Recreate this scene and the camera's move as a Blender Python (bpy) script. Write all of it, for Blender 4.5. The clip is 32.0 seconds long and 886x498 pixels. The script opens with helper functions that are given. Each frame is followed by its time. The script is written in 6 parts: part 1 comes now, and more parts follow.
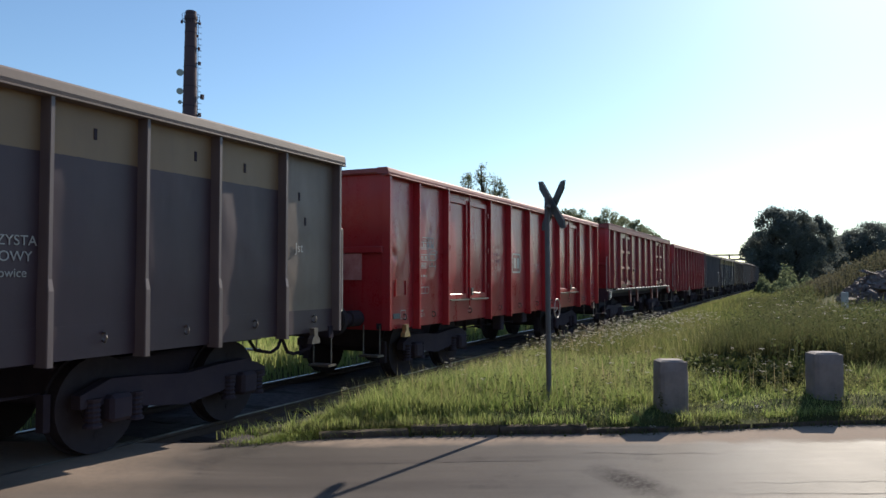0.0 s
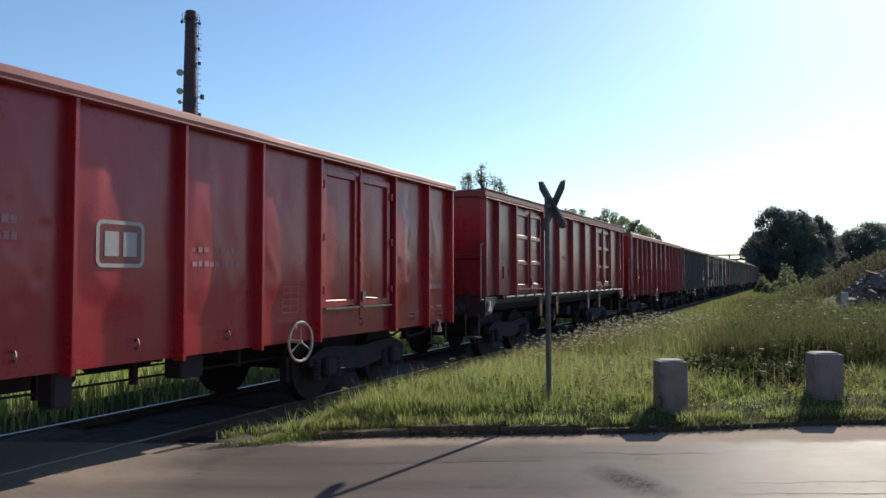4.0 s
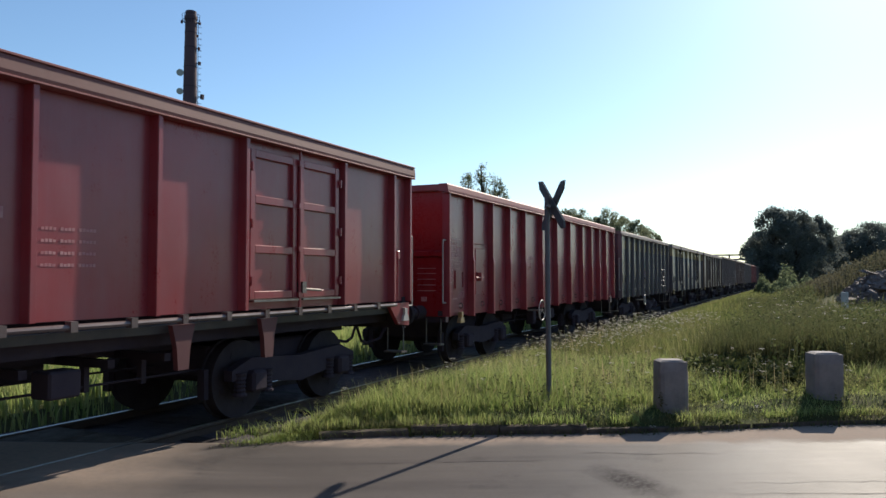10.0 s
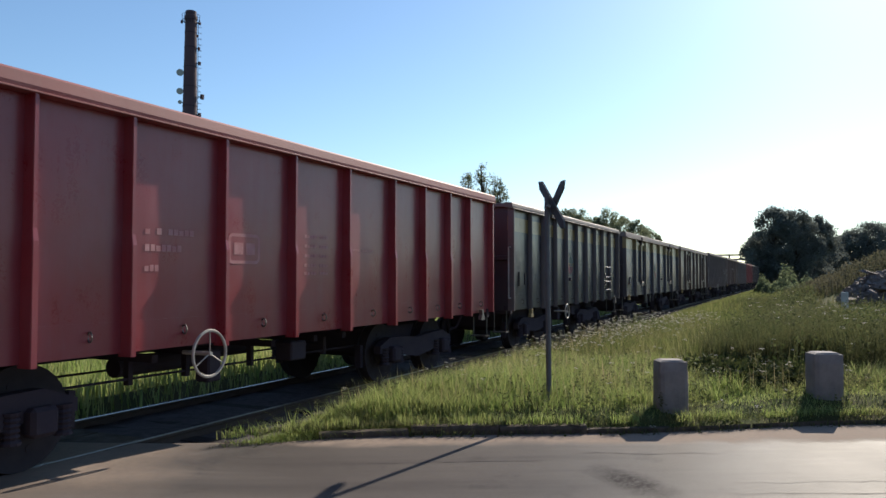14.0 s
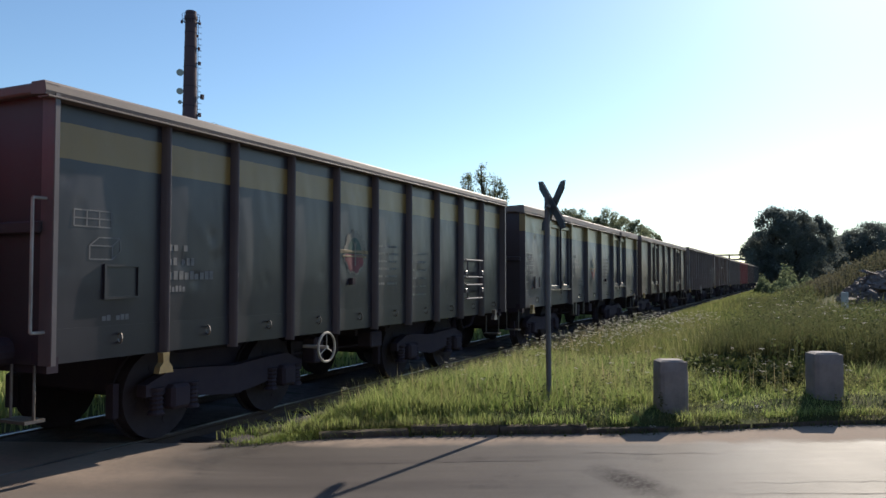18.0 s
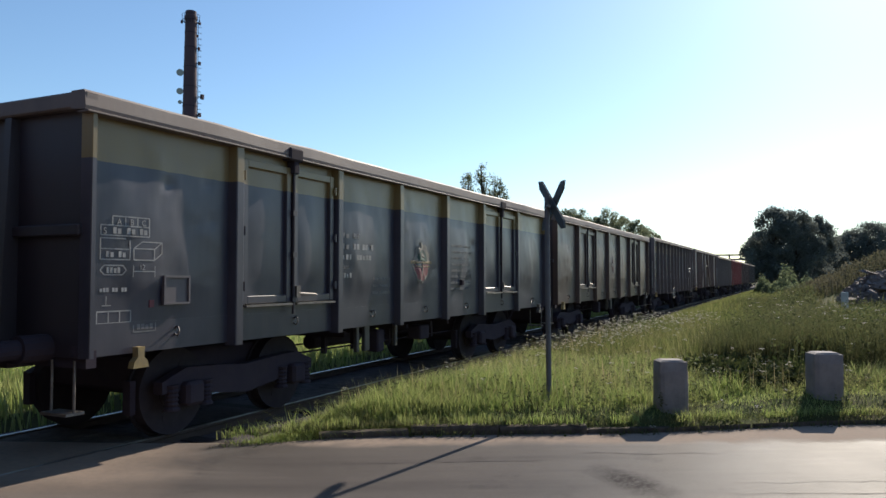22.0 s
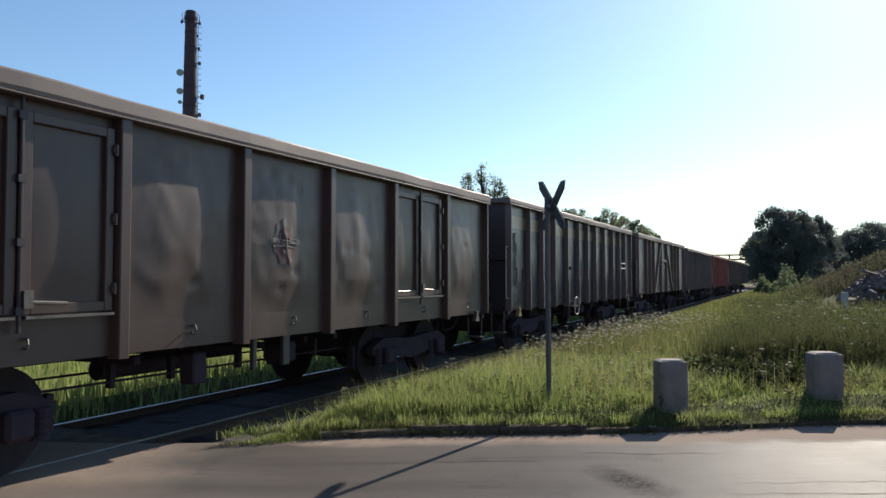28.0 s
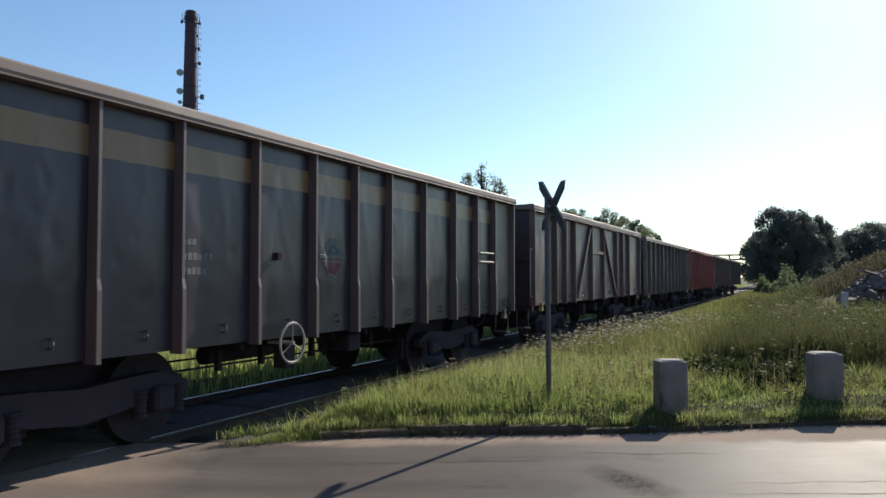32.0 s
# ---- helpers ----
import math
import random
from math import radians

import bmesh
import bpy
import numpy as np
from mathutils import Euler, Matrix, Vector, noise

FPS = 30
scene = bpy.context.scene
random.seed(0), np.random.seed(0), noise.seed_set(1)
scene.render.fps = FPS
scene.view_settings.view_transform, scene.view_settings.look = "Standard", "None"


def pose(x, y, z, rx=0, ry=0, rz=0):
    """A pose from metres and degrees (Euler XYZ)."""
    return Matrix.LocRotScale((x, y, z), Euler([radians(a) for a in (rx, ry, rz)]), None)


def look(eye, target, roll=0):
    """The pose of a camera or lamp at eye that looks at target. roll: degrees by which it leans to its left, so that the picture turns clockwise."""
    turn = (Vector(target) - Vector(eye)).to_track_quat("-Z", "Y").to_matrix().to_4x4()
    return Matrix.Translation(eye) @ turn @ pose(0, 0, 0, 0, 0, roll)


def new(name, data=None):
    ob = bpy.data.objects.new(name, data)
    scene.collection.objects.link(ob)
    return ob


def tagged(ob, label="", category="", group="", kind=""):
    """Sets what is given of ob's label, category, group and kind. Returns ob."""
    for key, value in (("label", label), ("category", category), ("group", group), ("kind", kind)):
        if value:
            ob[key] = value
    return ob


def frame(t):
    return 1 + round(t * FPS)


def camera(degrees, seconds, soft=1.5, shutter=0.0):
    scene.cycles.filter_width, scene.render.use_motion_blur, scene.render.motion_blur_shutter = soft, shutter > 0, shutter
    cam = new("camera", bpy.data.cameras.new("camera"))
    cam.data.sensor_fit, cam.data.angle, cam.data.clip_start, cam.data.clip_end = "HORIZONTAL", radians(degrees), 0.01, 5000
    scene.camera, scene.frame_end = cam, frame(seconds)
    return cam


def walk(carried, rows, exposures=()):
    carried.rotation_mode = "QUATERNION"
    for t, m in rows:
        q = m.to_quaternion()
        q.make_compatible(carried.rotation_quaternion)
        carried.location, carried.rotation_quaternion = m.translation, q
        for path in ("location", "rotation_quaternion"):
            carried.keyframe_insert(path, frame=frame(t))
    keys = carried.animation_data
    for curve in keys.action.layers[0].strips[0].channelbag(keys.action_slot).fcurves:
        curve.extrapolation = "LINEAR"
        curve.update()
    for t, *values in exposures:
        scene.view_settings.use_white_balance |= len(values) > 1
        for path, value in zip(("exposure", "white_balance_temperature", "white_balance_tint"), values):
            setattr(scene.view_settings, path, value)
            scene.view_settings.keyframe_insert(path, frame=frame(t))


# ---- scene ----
# ---- camera ----
EYE = (0.0, 0.0, 1.666)
YAW, PITCH, ROLL = 25.30, 2.137, 0.0
cam = camera(61.26, 32.0)
CAM_POSE = pose(*EYE, 0, 0, YAW) @ pose(0, 0, 0, 90 + PITCH, 0, 0) @ pose(0, 0, 0, 0, 0, ROLL)
walk(cam, [(0, CAM_POSE), (32, CAM_POSE)])

# ---- light ----
SUN_EL, SUN_AZ = 30.5, 7.5          # degrees above the horizon, degrees clockwise from +y
scene.view_settings.exposure = 0.52
world = bpy.data.worlds.new("sky")
scene.world = world
world.use_nodes = True
wn = world.node_tree.nodes
sky = wn.new("ShaderNodeTexSky")
sky.sky_type = "NISHITA"
sky.sun_disc = False
sky.sun_elevation = radians(SUN_EL)
sky.sun_rotation = radians(SUN_AZ)
sky.air_density, sky.dust_density, sky.ozone_density = 1.0, 0.35, 2.0
wn["Background"].inputs[1].default_value = 0.10
tint = wn.new("ShaderNodeMix")
tint.data_type, tint.blend_type = "RGBA", "MULTIPLY"
tint.inputs[0].default_value = 1.0
tint.inputs[7].default_value = (0.855, 0.982, 1.065, 1)
world.node_tree.links.new(sky.outputs[0], tint.inputs[6])
world.node_tree.links.new(tint.outputs[2], wn["Background"].inputs[0])
sun = new("sun", bpy.data.lights.new("sun", "SUN"))
sun.data.energy, sun.data.angle, sun.data.color = 5.0, radians(0.6), (1.0, 0.90, 0.76)
_e, _a = radians(SUN_EL), radians(SUN_AZ)
SUN_DIR = Vector((math.sin(_a) * math.cos(_e), math.cos(_a) * math.cos(_e), math.sin(_e)))
sun.matrix_world = look(SUN_DIR * 60, (0, 0, 0))


# ---- materials ----
def nodes_of(name):
    m = bpy.data.materials.new(name)
    m.use_nodes = True
    t = m.node_tree
    return m, t, t.nodes["Principled BSDF"], t.nodes["Material Output"]


def tex_noise(t, scale, detail=4.0, rough=0.6, stretch=(1, 1, 1), coord="Object"):
    c = t.nodes.new("ShaderNodeTexCoord")
    mp = t.nodes.new("ShaderNodeMapping")
    mp.inputs["Scale"].default_value = stretch
    n = t.nodes.new("ShaderNodeTexNoise")
    n.inputs["Scale"].default_value, n.inputs["Detail"].default_value, n.inputs["Roughness"].default_value = scale, detail, rough
    t.links.new(c.outputs[coord], mp.inputs[0])
    t.links.new(mp.outputs[0], n.inputs["Vector"])
    return n.outputs["Fac"]


def ramp(t, fac, lo, hi):
    r = t.nodes.new("ShaderNodeMapRange")
    r.inputs["From Min"].default_value, r.inputs["From Max"].default_value = lo, hi
    t.links.new(fac, r.inputs["Value"])
    return r.outputs[0]


def math_node(t, op, a, b):
    n = t.nodes.new("ShaderNodeMath")
    n.operation = op
    for k, val in enumerate((a, b)):
        if isinstance(val, (int, float)):
            n.inputs[k].default_value = val
        else:
            t.links.new(val, n.inputs[k])
    return n.outputs[0]


def mixc(t, fac, a, b):
    n = t.nodes.new("ShaderNodeMix")
    n.data_type = "RGBA"
    for sock, val in ((n.inputs[0], fac), (n.inputs[6], a), (n.inputs[7], b)):
        if isinstance(val, (int, float)):
            sock.default_value = val
        elif isinstance(val, tuple):
            sock.default_value = (*val, 1) if len(val) == 3 else val
        else:
            t.links.new(val, sock)
    return n.outputs[2]


def bump(t, bsdf, fac, strength, dist=0.01):
    b = t.nodes.new("ShaderNodeBump")
    b.inputs["Strength"].default_value, b.inputs["Distance"].default_value = strength, dist
    t.links.new(fac, b.inputs["Height"])
    t.links.new(b.outputs[0], bsdf.inputs["Normal"])


def simple(name, col, col2=None, scale=6.0, rough=0.7, metal=0.0, bump_s=0.2, bump_scale=60.0, coord="Object", stretch=(1, 1, 1)):
    m, t, b, _ = nodes_of(name)
    col2 = col2 or tuple(c * 0.7 for c in col)
    f = ramp(t, tex_noise(t, scale, 5, 0.65, stretch, coord), 0.3, 0.7)
    t.links.new(mixc(t, f, col, col2), b.inputs["Base Color"])
    g = tex_noise(t, bump_scale, 4, 0.7, (1, 1, 1), coord)
    t.links.new(ramp(t, g, -0.6, 1.4), b.inputs["Roughness"])
    r = math_node(t, "MULTIPLY", g, 0.3)
    t.links.new(math_node(t, "ADD", r, rough - 0.15), b.inputs["Roughness"])
    b.inputs["Metallic"].default_value = metal
    if bump_s:
        bump(t, b, g, bump_s)
    return m


def paint(name, col, dust=(0.20, 0.17, 0.14), rust=(0.10, 0.045, 0.025), dusty=0.45, rusty=0.35, rough=0.27, band=None):
    """Weathered wagon paint: dust in clouds and streaks, rust spots, faded patches; band: (low, high, colour)."""
    m, t, b, _ = nodes_of(name)
    base = mixc(t, ramp(t, tex_noise(t, 0.9, 4, 0.6), 0.3, 0.75), col, tuple(c * 0.72 for c in col))
    if band:
        c = t.nodes.new("ShaderNodeTexCoord")
        s = t.nodes.new("ShaderNodeSeparateXYZ")
        t.links.new(c.outputs["Object"], s.inputs[0])
        wob = math_node(t, "MULTIPLY", tex_noise(t, 3.0, 5, 0.7), 0.03)
        z = math_node(t, "ADD", s.outputs[2], wob)
        inside = math_node(t, "MULTIPLY", math_node(t, "GREATER_THAN", z, band[0]), math_node(t, "LESS_THAN", z, band[1]))
        base = mixc(t, inside, base, band[2])
    streak = ramp(t, tex_noise(t, 1.0, 6, 0.65, (5.0, 5.0, 0.6)), 0.45, 0.8)
    cloud = ramp(t, tex_noise(t, 1.7, 6, 0.6), 0.35, 0.8)
    d = math_node(t, "MULTIPLY", math_node(t, "ADD", math_node(t, "MULTIPLY", streak, 0.6), math_node(t, "MULTIPLY", cloud, 0.7)), dusty)
    col1 = mixc(t, d, base, dust)
    spots = ramp(t, tex_noise(t, 9.0, 8, 0.75), 0.62, 0.75)
    spots = math_node(t, "MULTIPLY", spots, rusty)
    t.links.new(mixc(t, spots, col1, rust), b.inputs["Base Color"])
    g = tex_noise(t, 45.0, 5, 0.7)
    r = math_node(t, "ADD", math_node(t, "MULTIPLY", g, 0.10), rough - 0.05)
    r = math_node(t, "ADD", r, math_node(t, "MULTIPLY", d, 0.25))
    t.links.new(math_node(t, "ADD", r, math_node(t, "MULTIPLY", spots, 0.3)), b.inputs["Roughness"])
    bump(t, b, g, 0.07, 0.003)
    b.inputs["Specular IOR Level"].default_value = 0.5
    return m


def leafy(name, col, col2, dry=(0.20, 0.17, 0.06), through_light=0.45, rough=0.6):
    """Thin leaves and blades: light passes through; the tone varies from piece to piece."""
    m, t, b, out = nodes_of(name)
    geo = t.nodes.new("ShaderNodeNewGeometry")
    c = mixc(t, geo.outputs["Random Per Island"], col, col2)
    patch = ramp(t, tex_noise(t, 0.55, 3, 0.5), 0.42, 0.72)
    c = mixc(t, math_node(t, "MULTIPLY", patch, 0.45), c, dry)
    t.links.new(c, b.inputs["Base Color"])
    b.inputs["Roughness"].default_value = rough
    b.inputs["Specular IOR Level"].default_value = 0.2
    tr = t.nodes.new("ShaderNodeBsdfTranslucent")
    t.links.new(c, tr.inputs[0])
    mx = t.nodes.new("ShaderNodeMixShader")
    mx.inputs[0].default_value = through_light
    t.links.new(b.outputs[0], mx.inputs[1])
    t.links.new(tr.outputs[0], mx.inputs[2])
    t.links.new(mx.outputs[0], out.inputs[0])
    return m


M_GROUND = simple("grass_soil", (0.055, 0.075, 0.022), (0.09, 0.075, 0.04), 0.8, 0.95, 0, 0.6, 14)
M_BALLAST = simple("ballast_stone", (0.115, 0.098, 0.105), (0.06, 0.052, 0.058), 9.0, 0.95, 0, 1.0, 22)
for _m in (M_GROUND, M_BALLAST):
    _m.node_tree.nodes["Principled BSDF"].inputs["Specular IOR Level"].default_value = 0.08
M_RAIL = simple("rail_side", (0.07, 0.042, 0.03), (0.045, 0.03, 0.024), 5, 0.75)
M_RAILDULL = simple("dull_rail_head", (0.22, 0.20, 0.195), (0.12, 0.105, 0.10), 8, 0.48, 0.8, 0.05)
M_RAILTOP = simple("rail_head", (0.36, 0.35, 0.35), (0.25, 0.24, 0.24), 8, 0.42, 1.0, 0.05)
M_SLEEPER = simple("sleeper_wood", (0.06, 0.05, 0.048), (0.035, 0.03, 0.03), 3, 0.9, 0, 0.5, 30)
M_CONCRETE = simple("rough_concrete", (0.29, 0.258, 0.245), (0.19, 0.17, 0.165), 5.0, 0.9, 0, 0.5, 35)
M_KERB = simple("kerb_stone", (0.135, 0.108, 0.088), (0.045, 0.038, 0.031), 6, 0.92, 0, 0.6, 30)
M_SLEEPER.node_tree.nodes["Principled BSDF"].inputs["Specular IOR Level"].default_value = 0.1
M_KERB.node_tree.nodes["Principled BSDF"].inputs["Specular IOR Level"].default_value = 0.15
M_POST = simple("painted_post", (0.14, 0.14, 0.145), (0.09, 0.09, 0.095), 4, 0.65, 0, 0.15)
M_SIGN = simple("sign_back", (0.10, 0.115, 0.11), (0.065, 0.07, 0.07), 5, 0.6, 0.1, 0.1)
M_BARK = simple("bark", (0.09, 0.07, 0.05), (0.05, 0.04, 0.03), 6, 0.95, 0, 0.8, 20)
M_DARK = simple("underframe_grime", (0.044, 0.035, 0.048), (0.060, 0.047, 0.056), 3, 0.95, 0.0, 0.3)
M_DARK.node_tree.nodes["Principled BSDF"].inputs["Specular IOR Level"].default_value = 0.12
M_STEEL = simple("worn_steel", (0.22, 0.20, 0.19), (0.12, 0.10, 0.09), 8, 0.5, 0.7, 0.1)
M_TYRE = simple("wheel_steel", (0.060, 0.050, 0.056), (0.042, 0.036, 0.042), 5, 0.95, 0.0, 0.1)
M_TYRE.node_tree.nodes["Principled BSDF"].inputs["Specular IOR Level"].default_value = 0.1
M_HANDRAIL = simple("pale_handrail", (0.42, 0.40, 0.37), (0.25, 0.22, 0.2), 6, 0.55, 0.1, 0.1)
M_YELLOW = simple("yellow_hook_paint", (0.34, 0.24, 0.08), (0.16, 0.12, 0.07), 8, 0.6)
M_WHITE = simple("stencil_white", (0.55, 0.54, 0.52), (0.30, 0.29, 0.28), 11, 0.7, 0, 0)
M_FLOOR = simple("wagon_floor", (0.06, 0.055, 0.05), (0.10, 0.08, 0.06), 2, 0.9)
M_CHIMNEY = simple("chimney_brick", (0.075, 0.042, 0.055), (0.055, 0.034, 0.045), 0.3, 0.85, 0, 0.3, 3)
M_DISH = simple("antenna_grey", (0.35, 0.38, 0.36), (0.28, 0.3, 0.29), 2, 0.6)
M_PALESTONE = simple("pale_marker_paint", (0.55, 0.53, 0.50), (0.38, 0.36, 0.34), 5, 0.85, 0, 0.3)
M_RUBBLE = simple("rubble_stone", (0.21, 0.165, 0.145), (0.11, 0.086, 0.078), 2.5, 0.95, 0, 0.8, 12)
M_GRASS = leafy("grass_blades", (0.165, 0.250, 0.060), (0.35, 0.375, 0.145), (0.36, 0.31, 0.15), 0.55, 0.75)
M_WEED = leafy("weed_leaves", (0.065, 0.09, 0.032), (0.13, 0.14, 0.06), (0.20, 0.17, 0.105), 0.42, 0.95)
M_MEADOW = leafy("meadow_blades", (0.095, 0.135, 0.036), (0.21, 0.22, 0.082), (0.28, 0.24, 0.12), 0.5, 0.85)
M_DRYGRASS = leafy("dusty_tall_grass", (0.060, 0.080, 0.030), (0.150, 0.150, 0.068), (0.20, 0.17, 0.09), 0.42, 0.95)
M_BANK = leafy("dusty_bank_grass", (0.068, 0.072, 0.042), (0.135, 0.125, 0.080), (0.16, 0.135, 0.10), 0.4, 0.95)
# dark leaf colour: paints the shade of the verge's hollow, also colours kerb weeds
M_DARKLEAF_SHADE = leafy("dark_leaves_and_shade", (0.035, 0.055, 0.018), (0.07, 0.09, 0.03), (0.06, 0.06, 0.03), 0.25, 0.9)
M_FLOWER = leafy("white_flower", (0.66, 0.65, 0.60), (0.50, 0.46, 0.40), (0.6, 0.5, 0.4), 0.5)
M_LEAF = leafy("tree_leaves", (0.11, 0.125, 0.115), (0.16, 0.175, 0.16), (0.13, 0.14, 0.12), 0.5, 0.9)
M_LEAF2 = leafy("poplar_leaves", (0.14, 0.165, 0.10), (0.21, 0.23, 0.14), (0.17, 0.18, 0.12), 0.55, 0.8)
M_STRAW = leafy("dry_straw", (0.30, 0.26, 0.13), (0.42, 0.36, 0.20), (0.40, 0.33, 0.2), 0.4, 0.9)
M_BUSH = leafy("bush_leaves", (0.13, 0.165, 0.09), (0.20, 0.235, 0.13), (0.19, 0.19, 0.11), 0.5, 0.95)

# asphalt: worn tracks, patches and fine grit
M_ROAD, _t, _b, _ = nodes_of("worn_asphalt")
_co = _t.nodes.new("ShaderNodeTexCoord")
_dot = _t.nodes.new("ShaderNodeVectorMath")
_dot.operation = "DOT_PRODUCT"
_dot.inputs[1].default_value = (-0.469, 0.883, 0)
_t.links.new(_co.outputs["Object"], _dot.inputs[0])
_alo = _t.nodes.new("ShaderNodeVectorMath")
_alo.operation = "DOT_PRODUCT"
_alo.inputs[1].default_value = (0.883, 0.469, 0)
_t.links.new(_co.outputs["Object"], _alo.inputs[0])
_big = ramp(_t, tex_noise(_t, 0.5, 5, 0.6), 0.35, 0.7)
_lane = ramp(_t, tex_noise(_t, 1.0, 5, 0.6, (0.35, 0.35, 1.0)), 0.35, 0.7)
_grit = tex_noise(_t, 110, 4, 0.75)
_c = mixc(_t, _big, (0.078, 0.068, 0.064), (0.106, 0.094, 0.087))
_c = mixc(_t, math_node(_t, "MULTIPLY", ramp(_t, tex_noise(_t, 1.1, 8, 0.72), 0.57, 0.63), 0.6), _c, (0.052, 0.046, 0.045))
_c = mixc(_t, math_node(_t, "MULTIPLY", ramp(_t, _grit, 0.45, 0.75), 0.35), _c, (0.17, 0.148, 0.135))
# tyre-polished bands and stains drawn out along the lane
_cb = _t.nodes.new("ShaderNodeCombineXYZ")
_t.links.new(math_node(_t, "MULTIPLY", _alo.outputs["Value"], 0.16), _cb.inputs[0])
_t.links.new(math_node(_t, "MULTIPLY", _dot.outputs["Value"], 1.5), _cb.inputs[1])
_bn = _t.nodes.new("ShaderNodeTexNoise")
_bn.inputs["Scale"].default_value, _bn.inputs["Detail"].default_value, _bn.inputs["Roughness"].default_value = 1.0, 7.0, 0.62
_t.links.new(_cb.outputs[0], _bn.inputs["Vector"])
_bands = ramp(_t, _bn.outputs["Fac"], 0.50, 0.66)
_c = mixc(_t, math_node(_t, "MULTIPLY", _bands, 0.55), _c, (0.048, 0.042, 0.042))
_c = mixc(_t, math_node(_t, "MULTIPLY", ramp(_t, _bn.outputs["Fac"], 0.46, 0.34), 0.5), _c, (0.16, 0.138, 0.125))
# sand thrown up along the kerb and on the crossing's shoulder
_w = math_node(_t, "ADD", _dot.outputs["Value"], math_node(_t, "MULTIPLY", tex_noise(_t, 2.2, 6, 0.65), 0.55))
_edge = ramp(_t, _w, 7.98, 8.22)
_u = math_node(_t, "ADD", _alo.outputs["Value"], math_node(_t, "MULTIPLY", tex_noise(_t, 1.3, 6, 0.65), 1.6))
_left = math_node(_t, "MULTIPLY", ramp(_t, _u, -0.9, -2.2), ramp(_t, _w, 5.95, 6.85))
_sand = math_node(_t, "MAXIMUM", _edge, _left)
_sand = math_node(_t, "MULTIPLY", _sand, math_node(_t, "ADD", math_node(_t, "MULTIPLY", ramp(_t, tex_noise(_t, 14, 5, 0.7), 0.3, 0.7), 0.35), 0.6))
_c = mixc(_t, _sand, _c, (0.285, 0.222, 0.178))
# a worn, dark, gravelly hollow in the lane
_ax = [_t.nodes.new("ShaderNodeVectorMath") for _k in range(2)]
for _k, (_n, _dir) in enumerate(zip(_ax, ((0.746, -0.666, 0), (0.666, 0.746, 0)))):
    _n.operation = "DOT_PRODUCT"
    _n.inputs[1].default_value = _dir
    _t.links.new(_co.outputs["Object"], _n.inputs[0])
_h1 = math_node(_t, "MULTIPLY", math_node(_t, "SUBTRACT", _ax[0].outputs["Value"], -5.30), 1.15)
_h2 = math_node(_t, "MULTIPLY", math_node(_t, "SUBTRACT", _ax[1].outputs["Value"], 3.97), 2.6)
_hr = math_node(_t, "SQRT", math_node(_t, "ADD", math_node(_t, "MULTIPLY", _h1, _h1), math_node(_t, "MULTIPLY", _h2, _h2)), 0.0)
_hd = math_node(_t, "ADD", _hr, math_node(_t, "MULTIPLY", tex_noise(_t, 6, 7, 0.8), 0.8))
_hole = math_node(_t, "MULTIPLY", ramp(_t, _hd, 1.15, 0.62), ramp(_t, tex_noise(_t, 38, 5, 0.75), 0.30, 0.56))
_c = mixc(_t, math_node(_t, "MULTIPLY", _hole, 0.8), _c, (0.030, 0.026, 0.026))
_t.links.new(_c, _b.inputs["Base Color"])
_t.links.new(math_node(_t, "ADD", math_node(_t, "MULTIPLY", _sand, 0.45), math_node(_t, "ADD", math_node(_t, "MULTIPLY", _lane, 0.12), 0.47)), _b.inputs["Roughness"])
_t.links.new(math_node(_t, "SUBTRACT", 0.05, math_node(_t, "MULTIPLY", _hole, 0.045)), _b.inputs["Specular IOR Level"])
bump(_t, _b, _grit, 0.32, 0.006)


# ---- mesh helpers ----
def mesh_ob(name, bm, mat, parent=None, label="", smooth=False):
    me = bpy.data.meshes.new(name)
    bm.to_mesh(me)
    bm.free()
    if smooth:
        me.shade_smooth()
    for mm in (mat if isinstance(mat, (list, tuple)) else [mat]):
        me.materials.append(mm)
    ob = new(name, me)
    if parent is not None:
        ob.parent = parent
    if label:
        tagged(ob, label)
    return ob


def part(name, bm, material, parent, label="", smooth=False):
    return mesh_ob(name, bm, material, parent, label, smooth)


def thing(name, label, category, group="", at=(0, 0, 0)):
    ob = new(name)
    ob.location = at
    ob.empty_display_size = 0.3
    return tagged(ob, label, category, group)


def raw(name, verts, faces, mat, parent=None):
    me = bpy.data.meshes.new(name)
    me.from_pydata(verts, [], faces)
    me.materials.append(mat)
    ob = new(name, me)
    if parent is not None:
        ob.parent = parent
    return ob


def box(bm, x0, x1, y0, y1, z0, z1, bevel=0.0):
    vs = [bm.verts.new(p) for p in ((x0, y0, z0), (x1, y0, z0), (x1, y1, z0), (x0, y1, z0), (x0, y0, z1), (x1, y0, z1), (x1, y1, z1), (x0, y1, z1))]
    fs = [bm.faces.new([vs[i] for i in f]) for f in ((3, 2, 1, 0), (4, 5, 6, 7), (0, 1, 5, 4), (1, 2, 6, 5), (2, 3, 7, 6), (3, 0, 4, 7))]
    if bevel:
        es = list({e for f in fs for e in f.edges})
        bmesh.ops.bevel(bm, geom=es, offset=bevel, segments=1, affect="EDGES")
    return bm


def B(*a, **k):
    return box(bmesh.new(), *a, **k)


